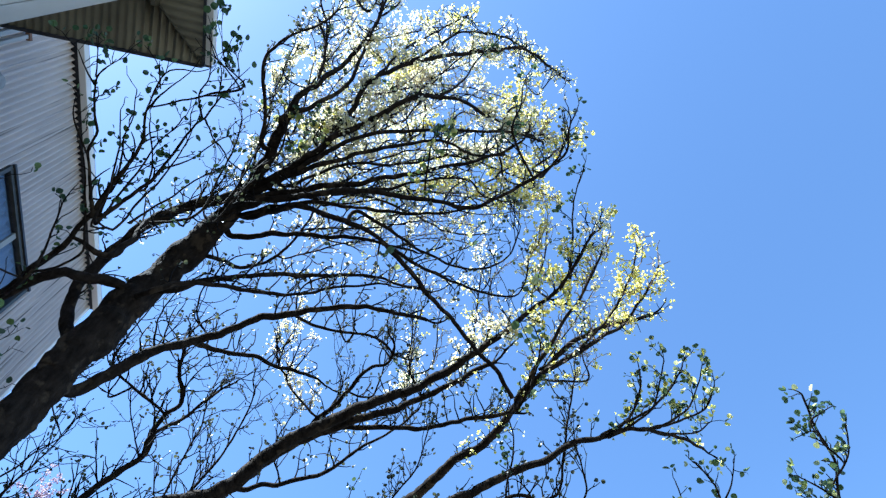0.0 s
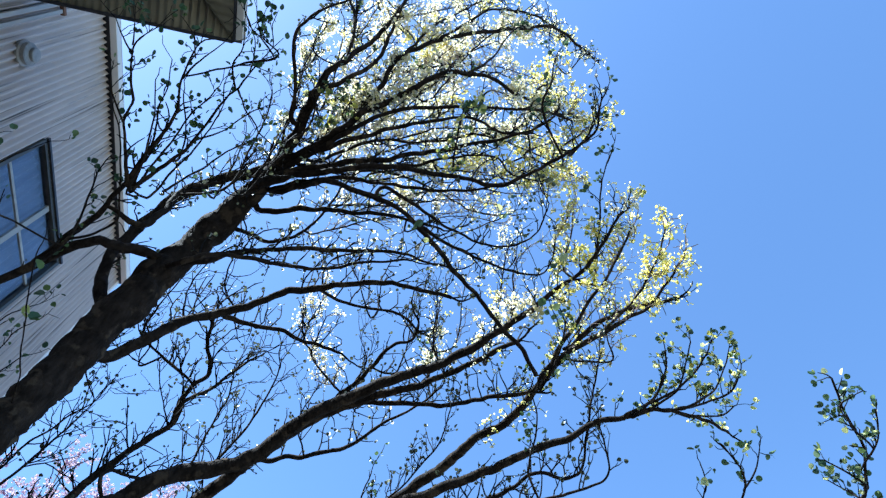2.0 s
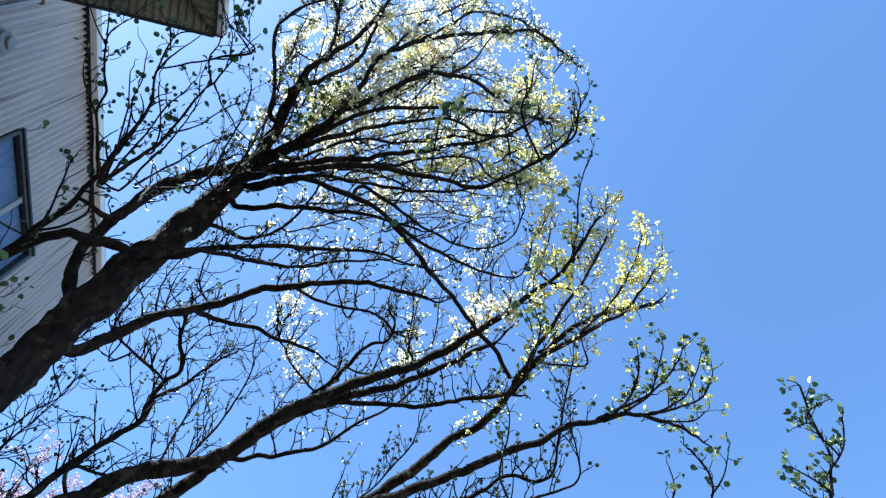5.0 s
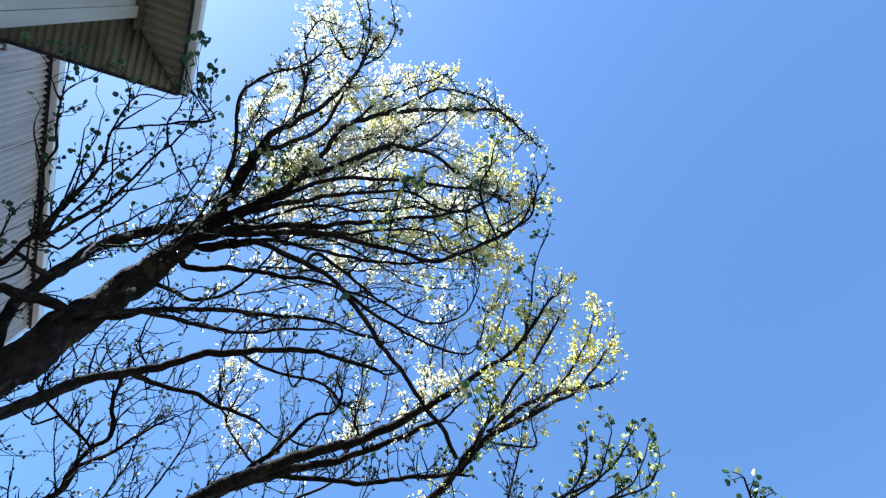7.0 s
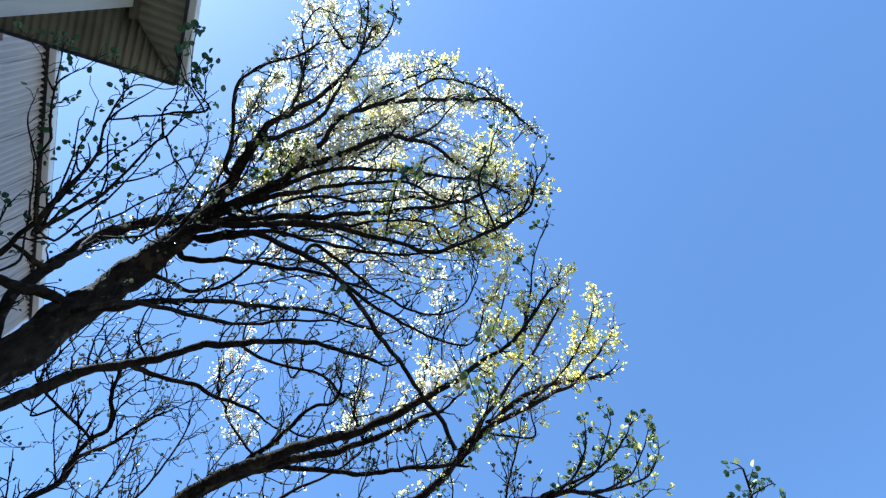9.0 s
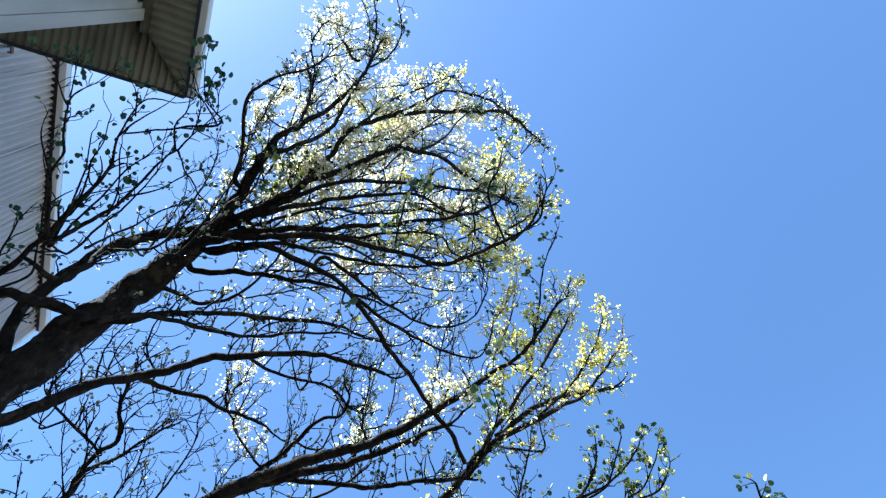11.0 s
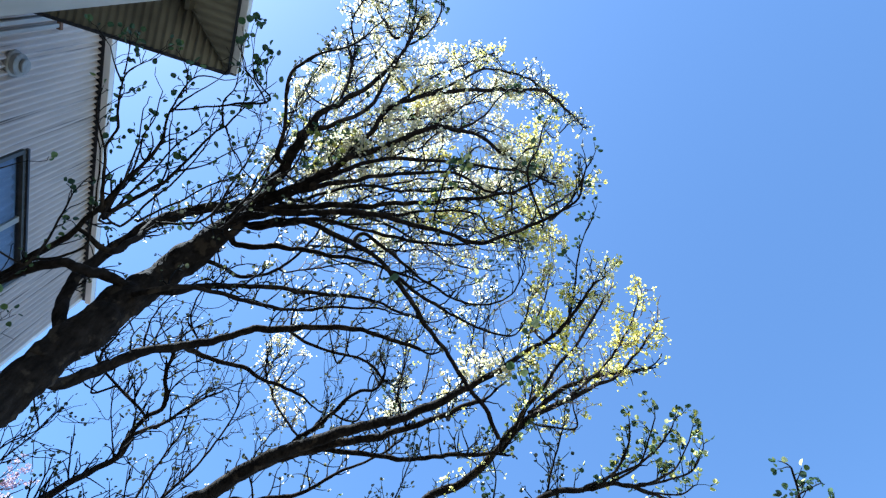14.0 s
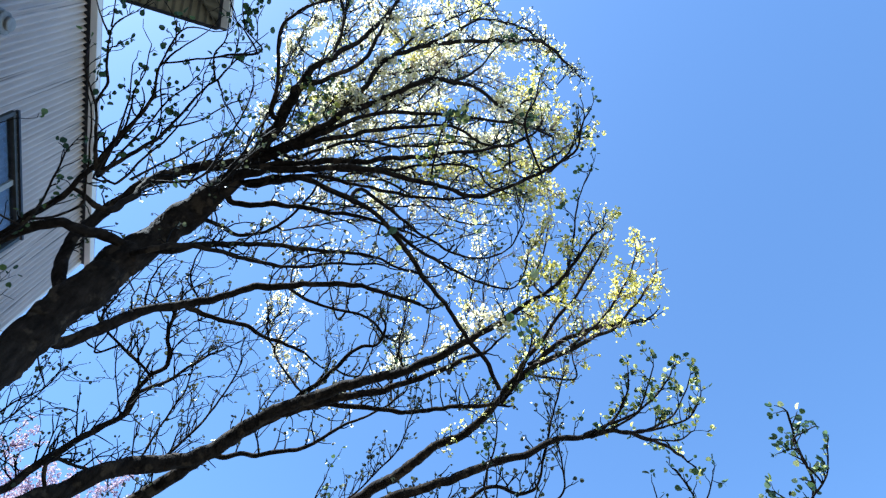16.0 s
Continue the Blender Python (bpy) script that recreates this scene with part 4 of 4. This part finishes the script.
limb("limb", "bright", (-1.88, 3.21, 8.88, 0.019), (-1.93, 2.83, 9.32, 0.014), (-1.98, 2.38, 10.29, 0.011), (-1.91, 2.00, 11.00, 0.009))
limb("limb", "bright", (1.25, 5.46, 8.41, 0.017), (1.31, 5.03, 8.92, 0.013), (1.33, 4.69, 9.62, 0.010), (1.37, 4.45, 10.10, 0.008))
limb("limb", "bright", (0.53, 5.85, 8.42, 0.014), (0.52, 5.51, 8.89, 0.010), (0.51, 5.27, 9.60, 0.008))
limb("limb", "puff", (-1.10, 6.02, 8.45, 0.014), (-1.10, 5.80, 8.60, 0.011), (-1.04, 5.56, 8.86, 0.007))
limb("limb", "puff", (-1.25, 5.76, 8.48, 0.014), (-1.23, 5.54, 8.61, 0.011), (-1.13, 5.30, 8.86, 0.007))
limb("limb", "tiprs", (1.96, 4.00, 8.71, 0.016), (2.00, 3.71, 9.15, 0.011), (2.03, 3.48, 9.60, 0.007))
limb("limb", "green", (2.26, 3.90, 8.39, 0.019), (2.21, 3.45, 8.57, 0.014), (2.08, 2.80, 8.82, 0.010), (2.10, 2.34, 9.00, 0.007))
limb("limb", "green", (1.50, 2.36, 8.39, 0.016), (1.65, 2.13, 8.51, 0.013), (1.71, 1.83, 8.68, 0.009), (1.77, 1.62, 8.82, 0.007))
limb("limb", "mid", (-0.38, 4.94, 8.15, 0.013), (-0.59, 4.72, 8.43, 0.009), (-0.81, 4.46, 8.66, 0.006))
limb("limb", "low", (-2.55, 5.12, 7.60, 0.015), (-2.66, 4.91, 8.04, 0.010), (-2.51, 4.66, 8.40, 0.006))
limb("limb", "low", (-2.93, 5.30, 7.38, 0.015), (-2.93, 5.11, 7.85, 0.011), (-2.79, 4.87, 8.19, 0.006))
limb("limb", "low", (-2.09, 5.17, 8.05, 0.015), (-2.33, 5.00, 8.33, 0.011), (-2.27, 4.59, 8.54, 0.007))
limb("limb", "low", (-2.90, 5.55, 7.16, 0.011), (-2.99, 5.60, 7.66, 0.009), (-3.24, 5.50, 8.05, 0.006))
limb("limb", "low", (-0.55, 6.26, 8.07, 0.013), (-0.35, 5.83, 8.37, 0.009), (-0.49, 5.59, 8.53, 0.006))
limb("limb", "low", (0.07, 5.78, 8.18, 0.014), (0.14, 5.46, 8.42, 0.010), (0.13, 5.17, 8.69, 0.007))
limb("limb", "low", (-3.22, 5.25, 6.69, 0.011), (-3.19, 5.26, 7.23, 0.008), (-3.16, 5.19, 7.60, 0.005))
limb("limb", "low", (-2.46, 6.12, 6.92, 0.011), (-2.74, 6.14, 7.38, 0.008), (-2.93, 6.03, 7.76, 0.007))
limb("limb", "low", (-0.92, 6.81, 7.55, 0.013), (-1.10, 6.65, 7.87, 0.010), (-0.96, 6.33, 8.15, 0.007))
limb("limb", "green", (-0.07, 7.17, 6.54, 0.016), (-0.04, 6.82, 6.93, 0.010), (0.02, 6.56, 7.18, 0.008))
limb("limb", "gold", (1.33, 2.19, 9.40, 0.019), (1.74, 2.25, 9.78, 0.012), (2.22, 2.41, 10.20, 0.007))
limb("limb", "gold", (1.09, 1.95, 9.40, 0.015), (1.29, 1.89, 9.81, 0.010), (1.37, 1.77, 10.20, 0.007))
limb("limb", "gold", (1.19, 2.70, 9.00, 0.015), (1.63, 2.90, 9.44, 0.010), (2.03, 3.10, 9.80, 0.007))
limb("limb", "gold", (1.11, 2.77, 9.20, 0.016), (1.25, 2.71, 9.50, 0.011), (1.47, 2.72, 9.80, 0.007))
limb("limb", "gold", (1.50, 2.31, 9.60, 0.016), (1.69, 2.17, 9.98, 0.010), (1.71, 2.06, 10.20, 0.007))
limb("limb", "gold", (1.45, 2.39, 8.70, 0.014), (1.71, 2.22, 9.02, 0.010), (1.96, 2.06, 9.40, 0.006))
limb("limb", "gold", (1.53, 3.20, 7.93, 0.011), (1.61, 3.09, 8.12, 0.009), (1.68, 2.96, 8.29, 0.006))
limb("limb", "gold", (2.47, 3.78, 8.53, 0.012), (2.57, 3.54, 8.76, 0.009), (2.69, 3.30, 9.00, 0.006))
limb("limb", "moss", (1.83, 5.04, 7.51, 0.018), (1.93, 4.70, 7.67, 0.013), (1.96, 4.32, 7.87, 0.010), (1.84, 4.12, 8.01, 0.007))
limb("limb", "gold", (2.65, 4.68, 7.88, 0.013), (2.60, 4.52, 8.11, 0.009), (2.49, 4.36, 8.37, 0.006))
limb("limb", "fine", (-3.92, 4.58, 5.95, 0.012), (-3.71, 4.41, 6.13, 0.007), (-3.60, 4.32, 6.22, 0.006), (-3.43, 4.26, 6.33, 0.004))
limb("limb", "fine", (-3.92, 4.92, 5.95, 0.010), (-3.74, 4.74, 6.12, 0.007), (-3.60, 4.53, 6.25, 0.006), (-3.49, 4.48, 6.33, 0.004))
limb("limb", "fine", (-3.90, 5.02, 5.83, 0.009), (-3.71, 4.94, 6.03, 0.007), (-3.53, 4.80, 6.20, 0.004))
limb("limb", "fine", (-3.62, 2.92, 5.91, 0.008), (-3.40, 2.68, 6.02, 0.006), (-3.25, 2.58, 6.11, 0.005), (-3.13, 2.51, 6.18, 0.004))
limb("limb", "one", (-2.54, 2.82, 5.10, 0.005), (-2.52, 2.73, 5.15, 0.004), (-2.51, 2.65, 5.20, 0.003))
limb("limb", "sparse", (-1.35, 7.38, 5.83, 0.022), (-0.20, 7.01, 6.39, 0.016), (0.34, 6.36, 6.73, 0.011), (0.73, 5.72, 7.02, 0.009), (0.78, 5.30, 7.17, 0.007))

limb("limb", "veil", (-1.59, 3.31, 9.60, 0.016), (-1.46, 2.79, 10.13, 0.013), (-1.28, 2.40, 10.67, 0.010), (-1.00, 2.03, 11.20, 0.006))
limb("limb", "veil", (-1.33, 3.43, 9.20, 0.016), (-0.90, 3.00, 9.87, 0.013), (-0.38, 2.75, 10.53, 0.010), (0.23, 2.53, 11.20, 0.006))
limb("limb", "veil", (-1.15, 3.39, 9.00, 0.016), (-0.53, 3.15, 9.60, 0.013), (0.20, 3.03, 10.20, 0.010), (1.03, 2.96, 10.80, 0.006))
limb("limb", "veil", (-0.98, 3.48, 8.93, 0.015), (-0.29, 3.38, 9.27, 0.012), (0.59, 3.29, 9.73, 0.009), (1.48, 3.45, 10.20, 0.006))
limb("limb", "veil", (-1.07, 3.80, 8.86, 0.015), (-0.36, 3.71, 9.00, 0.011), (0.36, 3.63, 9.40, 0.008), (1.03, 3.75, 9.80, 0.006))
limb("limb", "lace", (-1.30, 4.23, 8.79, 0.013), (-0.75, 3.98, 8.87, 0.010), (-0.19, 3.81, 8.97, 0.007), (0.40, 3.74, 9.20, 0.005))
limb("limb", "veil", (-0.47, 2.29, 10.60, 0.013), (0.15, 2.13, 10.87, 0.010), (0.83, 2.13, 11.13, 0.008), (1.60, 2.28, 11.40, 0.005))
limb("limb", "lace", (1.50, 5.08, 8.74, 0.013), (1.45, 4.69, 9.00, 0.010), (1.43, 4.37, 9.40, 0.008), (1.67, 4.25, 9.80, 0.005))
limb("limb", "lace", (0.79, 5.49, 8.65, 0.012), (0.81, 5.10, 8.94, 0.008), (0.78, 4.82, 9.40, 0.005))
limb("limb", "low", (0.47, 5.08, 8.00, 0.013), (0.43, 4.72, 8.23, 0.009), (0.35, 4.43, 8.44, 0.004))
limb("limb", "veil", (-1.36, 2.04, 10.80, 0.013), (-0.79, 1.72, 11.07, 0.010), (-0.18, 1.47, 11.33, 0.008), (0.46, 1.29, 11.60, 0.005))
limb("limb", "gold", (0.96, 2.91, 9.20, 0.012), (1.48, 3.08, 9.50, 0.008), (1.95, 3.18, 9.80, 0.005))
limb("limb", "veil", (0.51, 2.25, 10.00, 0.012), (1.12, 2.38, 10.40, 0.008), (1.76, 2.44, 10.80, 0.005))
limb("limb", "veil", (-1.08, 2.78, 9.80, 0.013), (-0.73, 2.43, 10.27, 0.010), (-0.33, 2.21, 10.73, 0.008), (0.07, 1.80, 11.20, 0.005))
limb("limb", "lace", (0.50, 3.16, 8.78, 0.010), (1.03, 3.21, 9.00, 0.007), (1.67, 3.20, 9.40, 0.004))
limb("limb", "lace", (-1.07, 4.47, 8.52, 0.011), (-0.59, 4.22, 8.58, 0.009), (0.07, 4.27, 8.66, 0.006), (0.53, 4.32, 8.78, 0.004))
limb("limb", "lace", (2.22, 4.94, 8.39, 0.011), (2.54, 4.32, 8.68, 0.008), (2.77, 3.91, 9.00, 0.004))
limb("limb", "green", (-1.37, 1.47, 6.42, 0.009), (-1.56, 1.38, 6.61, 0.006), (-1.64, 1.19, 6.73, 0.003))
limb("limb", "green", (-1.41, 1.41, 6.38, 0.007), (-1.63, 1.34, 6.59, 0.005), (-1.75, 1.25, 6.77, 0.003))
limb("limb", "one", (0.05, 2.69, 6.20, 0.005), (-0.02, 2.70, 6.35, 0.003), (-0.09, 2.72, 6.50, 0.002))
limb("limb", "one", (0.02, 2.86, 6.20, 0.005), (0.02, 2.86, 6.35, 0.003), (-0.01, 2.90, 6.50, 0.002))
limb("limb", "one", (0.57, 2.21, 5.90, 0.005), (0.64, 2.20, 6.05, 0.003), (0.69, 2.19, 6.20, 0.002))
limb("limb", "one", (1.45, 3.40, 6.40, 0.005), (1.42, 3.41, 6.55, 0.003), (1.39, 3.42, 6.70, 0.002))
limb("limb", "one", (1.26, 3.01, 6.60, 0.005), (1.32, 2.98, 6.75, 0.003), (1.37, 2.96, 6.90, 0.002))
limb("limb", "bright", (-1.32, 2.12, 9.50, 0.018), (-1.35, 1.56, 9.93, 0.015), (-1.55, 1.22, 10.35, 0.013), (-1.51, 0.95, 10.77, 0.010), (-1.21, 0.97, 11.20, 0.007))
limb("limb", "veil", (-1.48, 2.64, 9.00, 0.014), (-1.43, 2.21, 9.60, 0.011), (-1.27, 1.81, 10.20, 0.008), (-1.12, 1.41, 10.80, 0.006))
limb("limb", "veil", (-1.16, 2.70, 9.40, 0.014), (-0.42, 2.29, 9.80, 0.011), (0.44, 2.04, 10.20, 0.008), (1.35, 2.21, 10.60, 0.006))
limb("limb", "veil", (-0.75, 3.02, 9.20, 0.014), (0.04, 2.72, 9.53, 0.011), (1.06, 2.68, 9.87, 0.008), (1.79, 2.80, 10.20, 0.006))
limb("limb", "veil", (-0.78, 3.35, 9.00, 0.013), (0.05, 3.20, 9.27, 0.010), (0.83, 3.23, 9.53, 0.008), (1.54, 3.39, 9.80, 0.005))
limb("limb", "lace", (-1.03, 3.90, 8.77, 0.012), (-0.40, 3.57, 8.86, 0.009), (0.13, 3.37, 8.97, 0.007), (0.63, 3.58, 9.20, 0.004))
limb("limb", "veil", (-0.22, 2.54, 10.00, 0.013), (0.20, 1.82, 10.33, 0.010), (0.74, 1.43, 10.67, 0.008), (1.39, 1.50, 11.00, 0.005))
limb("limb", "lace", (-0.14, 3.78, 8.49, 0.011), (0.36, 3.55, 8.68, 0.007), (1.11, 3.60, 8.88, 0.004))
limb("limb", "sparse", (-1.78, 2.13, 9.60, 0.010), (-1.75, 1.74, 10.00, 0.007), (-1.76, 1.60, 10.40, 0.004))
limb("limb", "sparse", (-1.46, 2.26, 9.60, 0.010), (-1.52, 1.83, 10.10, 0.007), (-1.72, 1.65, 10.60, 0.004))
limb("limb", "low", (-2.12, 3.26, 7.60, 0.014), (-2.00, 2.95, 7.93, 0.011), (-1.94, 2.65, 8.27, 0.009), (-1.98, 2.42, 8.60, 0.006))
limb("limb", "low", (-1.95, 3.25, 8.00, 0.014), (-1.80, 2.91, 8.33, 0.011), (-1.72, 2.58, 8.67, 0.009), (-1.77, 2.27, 9.00, 0.006))
limb("limb", "low", (-2.03, 3.46, 7.90, 0.013), (-1.82, 3.16, 8.20, 0.009), (-1.58, 2.92, 8.50, 0.006))
limb("limb", "low", (-2.24, 3.42, 7.60, 0.013), (-2.17, 3.18, 7.90, 0.009), (-2.14, 2.94, 8.20, 0.006))
limb("limb", "sparse", (-1.88, 3.23, 8.20, 0.013), (-1.65, 3.02, 8.50, 0.009), (-1.44, 2.86, 8.80, 0.006))
limb("limb", "sparse", (-1.50, 2.70, 8.30, 0.012), (-1.48, 2.39, 8.65, 0.009), (-1.56, 2.09, 9.00, 0.005))
limb("limb", "fine", (-2.53, 2.89, 6.40, 0.012), (-2.42, 2.66, 6.70, 0.010), (-2.28, 2.34, 7.00, 0.008), (-2.12, 2.09, 7.30, 0.005))
limb("limb", "fine", (-2.41, 2.93, 6.40, 0.012), (-2.27, 2.73, 6.70, 0.010), (-2.11, 2.45, 7.00, 0.008), (-2.04, 2.18, 7.30, 0.005))
limb("limb", "fine", (-2.31, 2.88, 6.50, 0.012), (-2.15, 2.79, 6.80, 0.010), (-1.96, 2.65, 7.10, 0.008), (-1.76, 2.56, 7.40, 0.005))
limb("limb", "fine", (-2.53, 2.87, 6.30, 0.011), (-2.47, 2.57, 6.53, 0.009), (-2.49, 2.22, 6.77, 0.007), (-2.58, 2.05, 7.00, 0.005))
limb("limb", "fine", (-2.69, 3.23, 6.40, 0.011), (-2.73, 2.93, 6.60, 0.009), (-2.81, 2.64, 6.80, 0.007), (-2.97, 2.42, 7.00, 0.005))
limb("limb", "moss", (-1.44, 2.61, 8.60, 0.010), (-1.56, 2.44, 8.70, 0.007), (-1.65, 2.33, 8.80, 0.004))
limb("limb", "moss", (-1.14, 2.51, 8.50, 0.010), (-1.08, 2.38, 8.60, 0.007), (-1.06, 2.29, 8.70, 0.004))
limb("limb", "moss", (0.18, 2.13, 8.00, 0.009), (0.23, 2.06, 8.10, 0.007), (0.27, 2.02, 8.20, 0.004))
limb("limb", "crest", (1.56, 1.86, 10.40, 0.010), (1.73, 1.64, 10.65, 0.007), (1.93, 1.58, 10.90, 0.004))

# single large leaves on the low outer shoots
leaf_meshes = []
for i in range(4):
    sh = Shape()
    a, b = leaf_points(1.0, 0.2 + 0.12 * i)
    sh.v = [tuple(q) for q in a + b[1:5]]
    sh.f = [(0, 1, 2, 3, 4, 5), (0, 5, 9, 8, 7, 6)]
    leaf_meshes.append(sh.mesh("leaf", YELLOW if i == 3 else GREEN))
rng.shuffle(LOOSE)
for p, d, size in LOOSE[:290]:
    side = d.cross(wild(d, 1.0)).normalized()
    nor = side.cross(d)
    ob = new("leaf", rng.choice(leaf_meshes))
    ob.parent = tree
    ob.matrix_parent_inverse = TREE_INV
    m = Matrix((side, d, nor)).transposed().to_4x4()
    ob.matrix_basis = Matrix.Translation(p + d * size * 0.3) @ m @ Matrix.Scale(size * rng.uniform(0.6, 1.15), 4)

# ---- blossoming tree beyond the house ----
cherry = tagged(new("blossom_tree"), "flowering tree covered in pale pink blossom behind the house", "tree")
sized(cherry, -5.2, 12.2, -0.56)
wood, petals = Shape(), Shape()
tr = Shape().tube([Vector((0, 0, 0)), Vector((0.05, 0, 1.2)), Vector((0, 0.1, 2.6))], [0.2, 0.15, 0.12], 10, 0.2)
part("trunk", tr, CHERRY, cherry, smooth=True)
for k in range(80):
    a = 2.4 * k
    q = Vector((0, 0.1, 2.3 + 0.012 * k))
    reach = rng.uniform(0.4, 2.7)
    e = Vector((math.cos(a) * reach, math.sin(a) * reach, rng.uniform(7.1, 10.9) - reach * 0.25))
    pts = [q.lerp(e, u) + Vector((math.cos(a), math.sin(a), 0)) * 0.5 * math.sin(u * 3.1) + noise.noise_vector(q + e * u) * 0.18 for u in [i / 9 for i in range(10)]]
    wood.tube(pts, [0.06 - 0.0055 * i for i in range(10)], 5)
    for i in range(4, 10):
        for _ in range(7):
            d = wild((pts[i] - pts[i - 1]).normalized(), 0.8)
            p = pts[i]
            tw = [p]
            for _ in range(5):
                d = (wild(d, 0.25) + UP * 0.12).normalized()
                p = p + d * 0.13
                tw.append(p)
                for _ in range(12):
                    add_leaf(petals, p + wild(d, 1) * 0.05, wild(d, 1.0), rng.uniform(0.03, 0.055))
            wood.tube(tw, [0.008 - 0.0012 * j for j in range(6)], 3, cap=False)
part("branchwork", wood, CHERRY, cherry, kind="stuff", smooth=True)
part("blossom", petals, PETAL, cherry, "pale pink blossom", kind="stuff")
